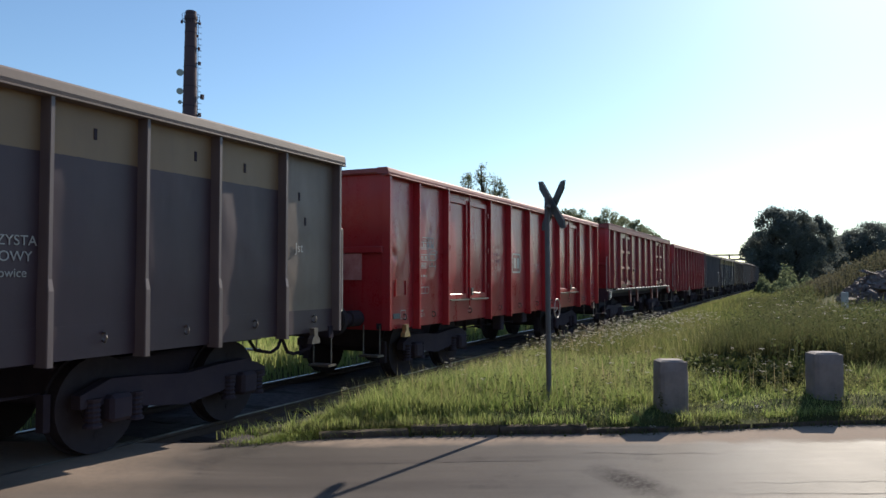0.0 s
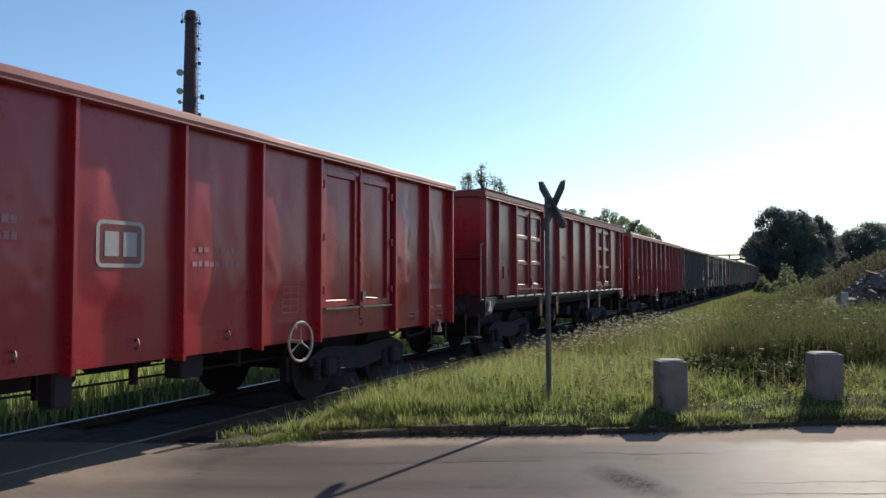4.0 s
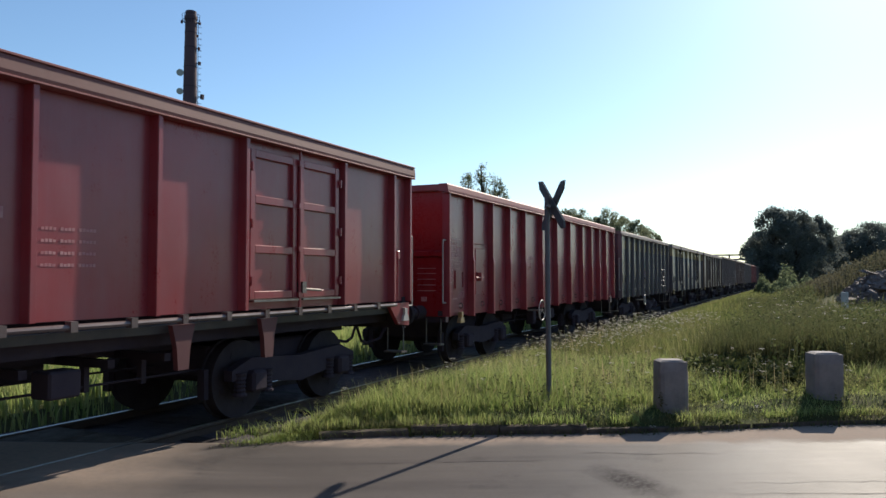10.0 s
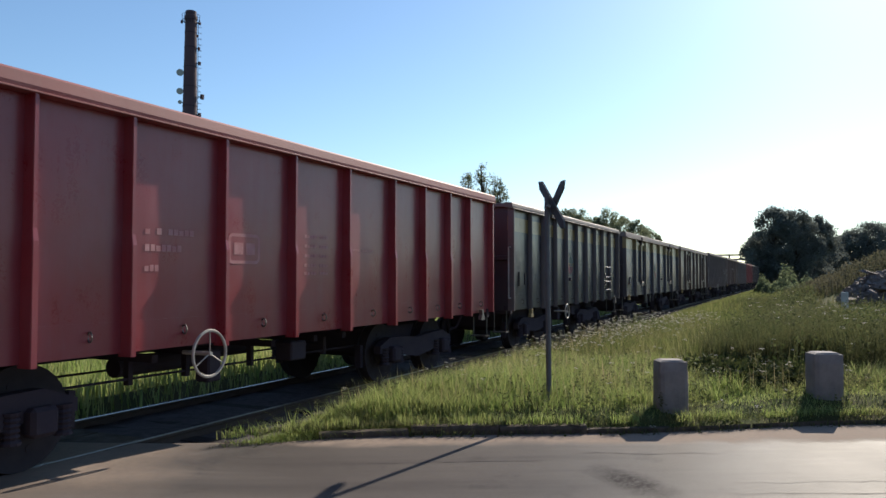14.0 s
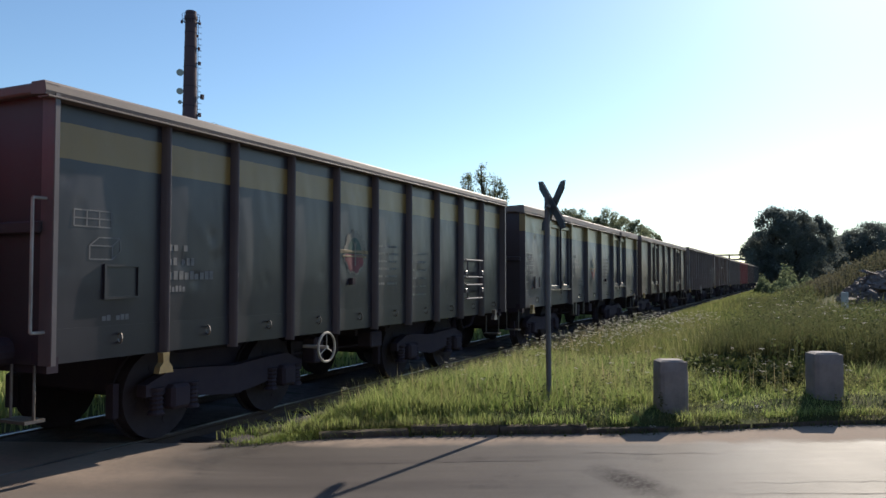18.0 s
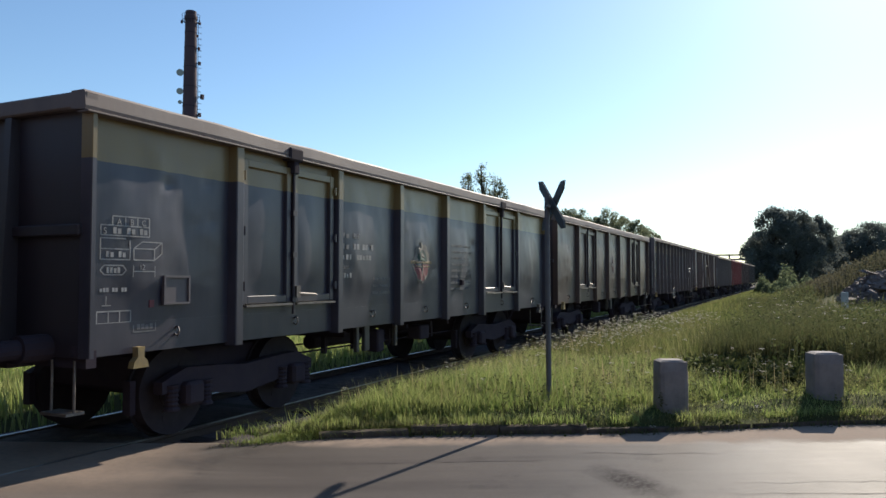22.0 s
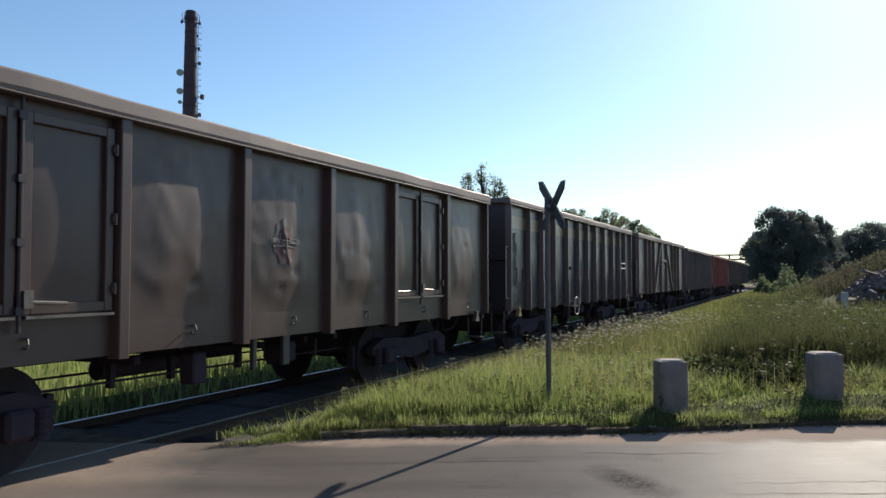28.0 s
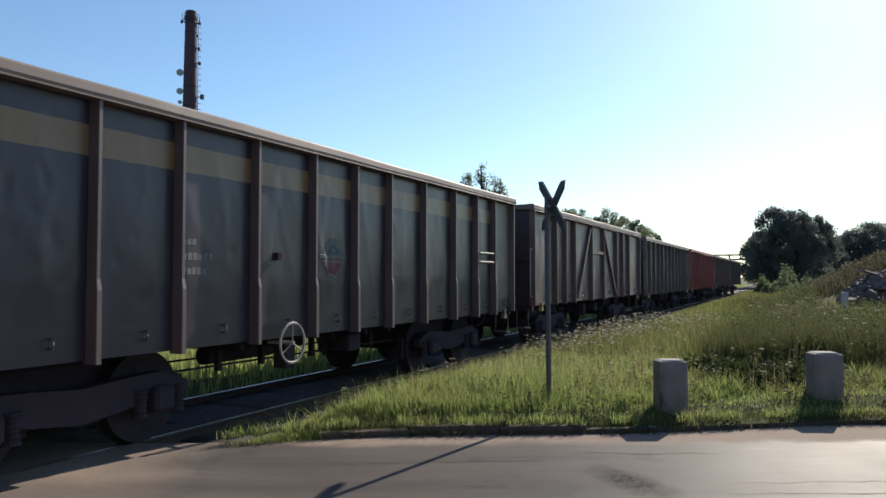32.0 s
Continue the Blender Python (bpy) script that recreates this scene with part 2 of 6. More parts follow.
def rod(bm, p0, p1, r0, r1=None, seg=10, caps=True):
    p0, p1 = Vector(p0), Vector(p1)
    r1 = r0 if r1 is None else r1
    q = (p1 - p0).to_track_quat("Z", "Y")
    ra, rb = [], []
    for i in range(seg):
        a = 2 * math.pi * i / seg
        d = Vector((math.cos(a), math.sin(a), 0))
        ra.append(bm.verts.new(p0 + q @ (d * r0)))
        rb.append(bm.verts.new(p1 + q @ (d * r1)))
    for i in range(seg):
        j = (i + 1) % seg
        bm.faces.new((ra[i], ra[j], rb[j], rb[i]))
    if caps:
        bm.faces.new(ra[::-1])
        bm.faces.new(rb)
    return bm


def pipe(bm, pts, r, seg=8):
    for a, b in zip(pts, pts[1:]):
        rod(bm, a, b, r, seg=seg)
    return bm


def ring(bm, c, axis, R, r, seg=20, sub=6):
    q = Vector(axis).to_track_quat("Z", "Y")
    rows = []
    for i in range(seg):
        a = 2 * math.pi * i / seg
        d = Vector((math.cos(a), math.sin(a), 0))
        rows.append([bm.verts.new(Vector(c) + q @ (d * (R + r * math.cos(2 * math.pi * k / sub)) + Vector((0, 0, r * math.sin(2 * math.pi * k / sub))))) for k in range(sub)])
    for i in range(seg):
        for k in range(sub):
            bm.faces.new((rows[i][k], rows[(i + 1) % seg][k], rows[(i + 1) % seg][(k + 1) % sub], rows[i][(k + 1) % sub]))
    return bm


def loft(bm, sections):
    """Closed rings of equal length joined into a solid."""
    rows = [[bm.verts.new(p) for p in s] for s in sections]
    n = len(rows[0])
    for a, b in zip(rows, rows[1:]):
        for i in range(n):
            bm.faces.new((a[i], a[(i + 1) % n], b[(i + 1) % n], b[i]))
    bm.faces.new(rows[0][::-1])
    bm.faces.new(rows[-1])
    bmesh.ops.recalc_face_normals(bm, faces=bm.faces)
    return bm


# ---- ground, road and track ----
XC = -6.838                                 # centre line of the track
RD = Vector((0.883, 0.469, 0))              # the way of the road
RN = Vector((-0.469, 0.883, 0))             # across the road, away from the eye
KERB = 8.27


def along(p):
    return p[0] * RD.x + p[1] * RD.y, p[0] * RN.x + p[1] * RN.y


def sstep(a, b, v):
    u = min(1.0, max(0.0, (v - a) / (b - a)))
    return u * u * (3 - 2 * u)


def kerb_off(u):
    """How far the kerb stands off the eye, at u along the road; it bends towards the rails at its end."""
    return KERB - 0.75 * sstep(-0.3, -2.5, u) + 0.38 * sstep(2.2, 5.4, u)


def road_z(u):
    """The road falls a little from the rails."""
    return -0.07 * sstep(-3.2, -0.6, u)


def ground_z(x, y):
    u, w = along((x, y))
    verge = sstep(0.0, 0.5, w - kerb_off(u) - 0.1)
    z = -0.16 + 0.20 * verge + 0.06 * verge * (1 - sstep(1.5, 4.5, w - kerb_off(u))) * sstep(-2, 0, u)
    z += 0.08 * sstep(-2.3, -2.8, w)
    rail = abs(x - XC)
    z -= 0.25 * sstep(2.2, 1.5, rail) * verge                     # the cutting of the ballast bed
    far = sstep(14, 40, y)
    z += verge * sstep(-3.0, 4, x) * (0.10 + 0.25 * far)                # ground swells towards the heap
    z += verge * 2.5 * math.exp(-(((x - 6.0) / 4.6) ** 2 + ((y - 45) / 7.0) ** 2))
    z += 0.05 * noise.noise((x * 0.5, y * 0.5, 0)) * verge
    if x < XC - 2.0:
        z = -0.10 - 0.25 * sstep(-9.2, -11, x) + 0.06 * noise.noise((x * 0.3, y * 0.3, 3))
    return z


def axis(lo, hi, fine_lo, fine_hi, step):
    a = list(np.arange(fine_lo, fine_hi + 1e-6, step))
    s, v = step, fine_hi
    while v < hi:
        s *= 1.25
        v += s
        a.append(min(v, hi))
    s, v = step, fine_lo
    while v > lo:
        s *= 1.25
        v -= s
        a.insert(0, max(v, lo))
    return a


gx, gy = axis(-2500, 2500, -16, 24, 0.4), axis(-1500, 3500, -3, 62, 0.45)
gv = [(x, y, ground_z(x, y)) for y in gy for x in gx]
nx = len(gx)
gf = [(j * nx + i, j * nx + i + 1, (j + 1) * nx + i + 1, (j + 1) * nx + i) for j in range(len(gy) - 1) for i in range(nx - 1)]
ground = raw("ground", gv, gf, M_GROUND)
ground.data.shade_smooth()
tagged(ground, "grassy earth ground beside a railway line", "ground", kind="structure")

# the road: a strip of asphalt past the kerb and over the rails
rv, rf = [], []
us = list(np.arange(-14, 22.01, 0.5))
for u in us:
    k = (kerb_off(u) if u > -3 else kerb_off(-3) + 0.1 * (-3 - u)) + 0.22 * sstep(-1.3, -2.1, u)
    for f_ in (0.0, 0.4, 0.75, 0.96, 1.0):
        w = -2.4 + (k + 2.4) * f_
        p = RD * u + RN * w
        rv.append((p.x, p.y, road_z(u)))
for i in range(len(us) - 1):
    for k in range(4):
        a = i * 5 + k
        rf.append((a, a + 5, a + 6, a + 1))
road = raw("road", rv, rf, M_ROAD)
tagged(road, "worn grey asphalt road with dusty edges at a level crossing", "road", kind="structure")

# kerb stones
kerb = tagged(new("kerb"), "low weathered concrete kerb half buried in grass", "kerb", kind="structure")
u = -0.95
while u < 16:
    L = 0.98
    a0, a1 = RD * u + RN * kerb_off(u), RD * (u + L) + RN * kerb_off(u + L)
    d = (a1 - a0).normalized()
    nrm = Vector((-d.y, d.x, 0))
    bm = bmesh.new()
    low = 0.11 * sstep(1.5, 2.6, u) + 0.06 * sstep(0.1, -1.6, u)
    top = 0.022 + random.uniform(-0.016, 0.010) - low
    sec = []
    for k in range(9):
        s_ = 0.006 + (L - 0.012) * k / 8
        c = a0 + d * s_
        e_ = 0.012 * noise.noise(c * 4.0) + 0.008 * noise.noise(c * 13.0)
        f_ = 0.016 * noise.noise(c * 6.0 + Vector((0, 0, 5))) + 0.010 * noise.noise(c * 17.0)
        sec.append([c + nrm * q + Vector((0, 0, z)) for q, z in ((f_, -0.2), (f_ * 0.6 + 0.004, -0.02), (0.008 + f_, top - 0.022 + e_), (0.026, top + e_), (0.13, top + 0.005 + e_ * 0.5), (0.13, -0.2))])
    loft(bm, sec)
    part("kerb_stone", bm, M_KERB, kerb)
    u += L

# track
track = tagged(new("railway_track"), "single railway track on dark ballast with shiny rail heads", "track", kind="structure")
bm = bmesh.new()
Y0, Y1 = -40.0, 700.0
ysb = list(np.arange(4.6, 60, 0.4)) + [70, 90, 120, 200, 400, Y1]
rows = [[bm.verts.new((XC + x + 0.05 * noise.noise((x, yy * 1.7, 5)), yy, z + 0.035 * noise.noise((x * 3, yy * 2.2, 1)))) for x, z in [(-2.0, -0.30), (-1.7, -0.2), (-1.4, -0.13), (-0.9, -0.105), (-0.4, -0.10), (0.1, -0.10), (0.6, -0.105), (1.0, -0.11), (1.25, -0.13), (1.5, -0.2)]] for yy in ysb]
for a, b in zip(rows, rows[1:]):
    for i in range(len(a) - 1):
        bm.faces.new((a[i], a[i + 1], b[i + 1], b[i]))
part("ballast", bm, M_BALLAST, track, "dark oily stone ballast")
for sx in (-0.7535, 0.7535):
    bm = bmesh.new()
    prof = [(-0.07, -0.17), (0.07, -0.17), (0.07, -0.155), (0.012, -0.14), (0.012, -0.045), (0.034, -0.03), (0.034, -0.006), (-0.034, -0.006), (-0.034, -0.03), (-0.012, -0.045), (-0.012, -0.14), (-0.07, -0.155)]
    loft(bm, [[(XC + sx + x, y, z) for x, z in prof] for y in (Y0, Y1)])
    rail = part("rail", bm, M_RAIL, track)
    part("rail_head", B(XC + sx - 0.02, XC + sx + 0.028, Y0, Y1, -0.0058, 0.0), M_RAILTOP if sx < 0 else M_RAILDULL, rail, "polished steel running surface")
sl = bmesh.new()
box(sl, -1.3, 1.3, -0.12, 0.12, -0.29, -0.105, 0.012)
sl_me = bpy.data.meshes.new("sleeper")
sl.to_mesh(sl_me)
sl.free()
sl_me.materials.append(M_SLEEPER)
for i in range(150):
    s = new("sleeper", sl_me)
    s.parent = track
    s.location = (XC + random.uniform(-0.03, 0.03), 6.3 + i * 0.62, random.uniform(-0.01, 0.008))
    s.rotation_euler = (0, 0, random.uniform(-0.02, 0.02))
# crossing deck: slabs between and beside the rails
deck = tagged(new("crossing_deck"), "worn concrete slabs between the rails of the crossing", "crossing", kind="structure")
for i in range(9):
    y0 = -3.2 + i * 1.0
    for x0, x1 in ((-0.66, -0.01), (0.01, 0.66)):
        part("slab", B(XC + x0, XC + x1, y0 + 0.01, y0 + 0.99, -0.15, -0.012 + random.uniform(-0.006, 0.004), bevel=0.012), M_KERB, deck)

# cracks and tar seams in the asphalt
seams = tagged(new("road_seams"), "dark cracks and tar seams in worn asphalt", "road crack", kind="structure")
for u0, u1, w0, w1, t_ in ((2.2, 9.0, 5.95, 5.75, 0.011), (2.4, 9.0, 6.25, 6.2, 0.007), (1.6, 3.2, 7.35, 7.3, 0.01), (-0.5, 1.4, 7.05, 7.1, 0.012), (-4.0, 6.0, 4.9, 4.7, 0.015)):
    bm = bmesh.new()
    prev = None
    n_ = int((u1 - u0) / 0.12)
    for k in range(n_ + 1):
        f_ = k / n_
        u_ = u0 + (u1 - u0) * f_
        w_ = w0 + (w1 - w0) * f_ + 0.07 * noise.noise((u_ * 2.3, w0, 0)) + 0.03 * noise.noise((u_ * 9, w0, 2))
        hw = t_ * (0.35 + 0.65 * abs(noise.noise((u_ * 4, w0, 7)))) * min(1, 8 * f_, 8 * (1 - f_))
        pa, pb = RD * u_ + RN * (w_ - hw), RD * u_ + RN * (w_ + hw)
        cur = (bm.verts.new((pa.x, pa.y, road_z(u_) + 0.004)), bm.verts.new((pb.x, pb.y, road_z(u_) + 0.004)))
        if prev:
            bm.faces.new((prev[0], cur[0], cur[1], prev[1]))
        prev = cur
    part("crack", bm, M_BALLAST, seams)

# an added, unseen wall behind the viewer that blocks sky light from wagon ends
M_SCREEN = simple("shade_screen_render", (0.10, 0.088, 0.08), (0.07, 0.062, 0.058), 0.7, 0.9, 0, 0.3, 8)
screen = mesh_ob("shade_screen", B(-60, 45, -9.6, -9.2, -0.3, 8.0), M_SCREEN)
tagged(screen, "added plain dull wall behind the view that blocks sky light", "wall", kind="structure")

# ---- crossing sign, blocks ----
SIGN = (-2.81, 9.03)
cs = thing("crossing_sign", "weathered grey cross sign on a thin post, seen nearly edge-on", "road sign", at=(SIGN[0], SIGN[1], ground_z(*SIGN)))
bm = bmesh.new()
rod(bm, (0, 0, -0.1), (-0.015, 0, 2.60), 0.034, 0.032, 12)
part("post", bm, M_POST, cs, "grey painted steel tube")
SA = radians(131)                              # turn of the sign's face
fx, fy = math.cos(SA), math.sin(SA)


def blade(a, l0, l1, off):
    """One arm of the cross in the sign's upright plane, with pointed, notched ends."""
    c, s = math.cos(a), math.sin(a)
    bm = bmesh.new()
    hw = 0.062
    outline = [(l0 + 0.07, -hw), (l1 - 0.09, -hw), (l1, 0.0), (l1 - 0.09, hw), (l0 + 0.07, hw), (l0, 0.0)]
    rings = []
    for o in (off - 0.012, off + 0.012):
        rg = []
        for l, q in outline:
            h_, v_ = l * c - q * s, l * s + q * c
            rg.append((h_ * fx - o * fy, h_ * fy + o * fx, 2.47 + v_))
        rings.append(rg)
    return loft(bm, rings)


part("sign_arm", blade(radians(40), -0.50, 0.52, -0.05), M_SIGN, cs)
part("sign_arm", blade(radians(140), -0.48, 0.42, -0.08), M_SIGN, cs)
part("bolt", rod(bmesh.new(), (0.05, -0.12, 2.436), (-0.05, 0.06, 2.436), 0.022, seg=8), M_STEEL, cs)


def concrete_block(x, y, w, d, h, turn):
    bm = box(bmesh.new(), -w / 2, w / 2, -d / 2, d / 2, -0.25, h, 0.0)
    bmesh.ops.subdivide_edges(bm, edges=bm.edges[:], cuts=5, use_grid_fill=True)
    for v in bm.verts:
        k = noise.noise(v.co * 3.1 + Vector((x * 5, y, 0)))
        corner = (abs(v.co.x) > w * 0.45) + (abs(v.co.y) > d * 0.45) + (v.co.z > h * 0.95)
        v.co += Vector((-v.co.x, -v.co.y, 0)).normalized() * (0.006 * k + (0.022 if corner >= 2 else 0)) - Vector((0, 0, (0.02 if corner >= 2 and v.co.z > h * 0.9 else 0)))
    ob = mesh_ob("concrete_block", bm, M_CONCRETE)
    ob.location = (x, y, ground_z(x, y))
    ob.rotation_euler = (0, 0, radians(turn))
    return tagged(ob, "chipped grey concrete barrier block standing in grass", "concrete block", "blocks beside the road")


concrete_block(-1.406, 9.42, 0.36, 0.30, 0.668 - ground_z(-1.406, 9.42), 27)
concrete_block(0.295, 10.76, 0.38, 0.31, 0.709 - ground_z(0.295, 10.76), 22)


# ---- plants ----
rng = np.random.default_rng(7)


def blades(name, pts, hts, wid, mat, lean=0.35, label="", cat="grass"):
    """Many curved grass blades in one mesh; pts: feet, hts: heights."""
    n = len(pts)
    an = rng.uniform(0, 2 * math.pi, n)
    dx, dy = np.cos(an), np.sin(an)
    le = rng.uniform(0.05, lean, n) * hts
    ww = wid * rng.uniform(0.6, 1.3, n)
    v = np.empty((n, 5, 3))
    for k, (f_, wf) in enumerate(((0.0, 1.0), (0.0, -1.0), (0.55, 0.8), (0.55, -0.8), (1.0, 0.0))):
        v[:, k, 0] = pts[:, 0] + dx * le * f_ ** 2 - dy * ww * wf
        v[:, k, 1] = pts[:, 1] + dy * le * f_ ** 2 + dx * ww * wf
        v[:, k, 2] = pts[:, 2] + hts * f_
    base = (np.arange(n) * 5)[:, None]
    q = (base + np.array([[0, 1, 3, 2]])).tolist()
    tr = (base + np.array([[2, 3, 4]])).tolist()
    me = bpy.data.meshes.new(name)
    me.from_pydata(v.reshape(-1, 3).tolist(), [], q + tr)
    me.materials.append(mat)
    ob = new(name, me)
    return tagged(ob, label, cat, kind="stuff")


def scatter(n, x0, x1, y0, y1, keep):
    x, y = rng.uniform(x0, x1, n), rng.uniform(y0, y1, n)
    ok = np.array([keep(a, b) for a, b in zip(x, y)])
    x, y = x[ok], y[ok]
    z = np.array([ground_z(a, b) for a, b in zip(x, y)])
    return np.stack([x, y, z], 1)


def verge(a, b):
    u, w = along((a, b))
    edge = XC + 1.62 + 0.12 * noise.noise((b * 0.9, 0, 0))
    return w > kerb_off(u) + 0.06 + 0.08 * noise.noise((u * 3, 0, 0)) and a > edge and (w > 0)


HOLLOW = (-0.5, 12.5)


def in_hollow(a, b):
    return ((a - HOLLOW[0]) / 1.1) ** 2 + ((b - HOLLOW[1]) / 1.55) ** 2 + 0.5 * noise.noise((a * 2, b * 2, 3)) < 1


def hmap(p, lo, hi):
    return np.array([lo + (hi - lo) * (0.5 + 0.5 * noise.noise((a * 0.7, b * 0.7, 9))) for a, b, _ in p])


def near_kerb(q):
    u, w = along(q)
    e = 0.45 * sstep(1.8, 3.2, u)
    return sstep(0.05 + e, 1.5 + e, w - kerb_off(u))




def by_track(q):
    """Growth is low beside the ballast."""
    return 0.35 + 0.65 * sstep(XC + 1.6, XC + 4.2, q[0])


p = scatter(105000, -5.4, 3.2, 5.5, 14.0, lambda a, b: a < 0.12 * b + 1.0 and verge(a, b) and (random.random() < 0.07 or not in_hollow(a, b)))
near_h = hmap(p, 0.08, 0.32) * np.array([(0.35 - 0.15 * sstep(1.8, 3.0, along(q)[0])) + 0.8 * near_kerb(q) for q in p]) * rng.uniform(0.35, 1.4, len(p))
blades("verge_grass", p, near_h, 0.0038, M_GRASS, 1.25, "bright sunlit meadow grass on the verge")


def tufts(name, n, x0, x1, y0, y1, h0, h1, keep, per, wid, mat, label):
    """Clumps of blades that fan out from one root."""
    c = scatter(n, x0, x1, y0, y1, keep)
    q = np.repeat(c, per, axis=0)
    q[:, :2] += rng.normal(0, 0.035, (len(q), 2))
    hh = np.repeat(rng.uniform(h0, h1, len(c)), per) * rng.uniform(0.4, 1.15, len(q))
    return blades(name, q, hh, wid, mat, 1.3, label)


tufts("grass_tufts", 700, -5.3, 1.9, 6.0, 14.0, 0.14, 0.38, lambda a, b: verge(a, b) and near_kerb((a, b)) > 0.15 and not in_hollow(a, b) and noise.noise((a * 1.1, b * 1.1, 17)) > -0.1, 34, 0.0042, M_GRASS, "bright fanning tufts of long grass")
tufts("dark_tufts", 220, -5.3, 1.9, 6.6, 15.0, 0.10, 0.30, lambda a, b: verge(a, b) and near_kerb((a, b)) > 0.1 and noise.noise((a * 1.3, b * 1.3, 29)) > 0.05, 30, 0.0055, M_WEED, "dull dark tufts among the brighter grass")
p = scatter(80000, -5.5, 4.2, 14.0, 30.0, lambda a, b: a < 0.12 * b + 1.0 and verge(a, b))
straw = scatter(7000, -5.2, 3.0, 7.5, 22.0, lambda a, b: a < 0.12 * b + 0.6 and verge(a, b) and near_kerb((a, b)) > 0.3 and not in_hollow(a, b))
blades("dry_stalks", straw, rng.uniform(0.15, 0.5, len(straw)), 0.003, M_STRAW, 0.7, "pale dry stalks among the grass")
blades("meadow_grass", p, hmap(p, 0.16, 0.46) * np.array([by_track(q) for q in p]) * rng.uniform(0.5, 1.35, len(p)), 0.007, M_MEADOW, 0.8, "tall meadow grass beside the track")
p = scatter(30000, -5.5, 1.5, 30.0, 95.0, lambda a, b: a < 0.3 + 0.6 * noise.noise((a, b * 0.3, 1)) and verge(a, b))
blades("far_grass", p, hmap(p, 0.2, 0.5) * np.array([by_track(q) for q in p]) * rng.uniform(0.6, 1.4, len(p)), 0.02, M_MEADOW, 0.6, "rough grass farther along the track")
p = scatter(9000, 1.0, 22.0, 8.5, 60.0, lambda a, b: a > 0.12 * b + 0.8 and verge(a, b))
blades("side_grass", p, rng.uniform(0.2, 0.5, len(p)), 0.03, M_DRYGRASS, 0.6, "rough grass on the bank beside the road")
p = scatter(46000, -14.5, XC - 1.05, 4.0, 40.0, lambda a, b: not (-10.3 < a < -9.6) and random.random() < sstep(XC - 0.9, XC - 2.3, a))
blades("far_side_grass", p, hmap(p, 0.15, 0.5) * rng.uniform(0.6, 1.4, len(p)), 0.013, M_GRASS, 0.5, "sunlit grass on the far side of the track")
p = scatter(9000, -40, XC - 2.3, 40.0, 160.0, lambda a, b: True)
blades("distant_grass", p, rng.uniform(0.3, 0.8, len(p)), 0.05, M_GRASS, 0.5, "distant rough grass")


def weeds(name, n, x0, x1, y0, y1, h0, h1, keep, label, leaf=0.05, flower=0.0, mat=None):
    """Upright stems with small leaves, some with pale heads, in one mesh."""
    p = scatter(n, x0, x1, y0, y1, keep)
    v, f, fm = [], [], []
    for x, y, z in p:
        h = random.uniform(h0, h1)
        lx, ly = random.uniform(-0.18, 0.18) * h, random.uniform(-0.18, 0.18) * h
        a = random.uniform(0, 6.28)
        sx, sy = 0.004 * math.cos(a), 0.004 * math.sin(a)
        b = len(v)
        v += [(x - sx, y - sy, z), (x + sx, y + sy, z), (x + lx, y + ly, z + h)]
        f.append((b, b + 1, b + 2))
        fm.append(0)
        for k in range(random.randint(6, 11)):
            t_ = random.uniform(0.15, 1.0)
            c = Vector((x + lx * t_, y + ly * t_, z + h * t_))
            d = Vector((random.uniform(-1, 1), random.uniform(-1, 1), random.uniform(-0.2, 0.8))).normalized()
            s = d.cross(Vector((random.uniform(-1, 1), random.uniform(-1, 1), random.uniform(-1, 1)))).normalized()
            ll, lw = leaf * random.uniform(0.7, 1.8) * (1.2 - 0.5 * t_), leaf * random.uniform(0.25, 0.4)
            b = len(v)
            v += [tuple(c), tuple(c + d * ll * 0.5 + s * lw), tuple(c + d * ll), tuple(c + d * ll * 0.5 - s * lw)]
            f.append((b, b + 1, b + 2, b + 3))
            fm.append(0)
        if random.random() < flower:
            c = Vector((x + lx, y + ly, z + h))
            for k in range(7):
                o = Vector((random.uniform(-1, 1), random.uniform(-1, 1), random.uniform(-0.3, 0.3))) * 0.032
                r_ = random.uniform(0.007, 0.016)
                b = len(v)
                v += [tuple(c + o + Vector((r_, 0, 0.0))), tuple(c + o + Vector((0, r_, 0.006))), tuple(c + o + Vector((-r_, 0, 0.0))), tuple(c + o + Vector((0, -r_, 0.004)))]
                f.append((b, b + 1, b + 2, b + 3))
                fm.append(1)
    ob = raw(name, v, f, mat or M_WEED)
    ob.data.materials.append(M_FLOWER)
    ob.data.polygons.foreach_set("material_index", fm)
    return tagged(ob, label, "weeds", kind="stuff")


p = scatter(60000, -5.3, 2.6, 5.6, 11.0, lambda a, b: -0.05 < along((a, b))[1] - kerb_off(along((a, b))[0]) < 0.25 and noise.noise((along((a, b))[0] * 2.2, 4, 0)) > -0.25)
p[:, 2] = [road_z(along(q)[0]) + (0.0 if along(q)[1] < kerb_off(along(q)[0]) else 0.09) for q in p]
blades("kerb_tufts", p, rng.uniform(0.03, 0.10, len(p)) * hmap(p, 0.4, 1.4), 0.004, M_WEED, 1.3, "ragged grass tufts growing over the kerb")
p = scatter(60000, -5.3, 2.6, 5.6, 11.0, lambda a, b: 0.02 < along((a, b))[1] - kerb_off(along((a, b))[0]) < 0.28 and noise.noise((along((a, b))[0] * 1.6, 9, 0)) > -0.15)
p[:, 2] = [max(z_, 0.03) for z_ in p[:, 2]]
blades("kerb_grass", p, rng.uniform(0.04, 0.14, len(p)), 0.004, M_GRASS, 1.5, "short grass hanging over the kerb")
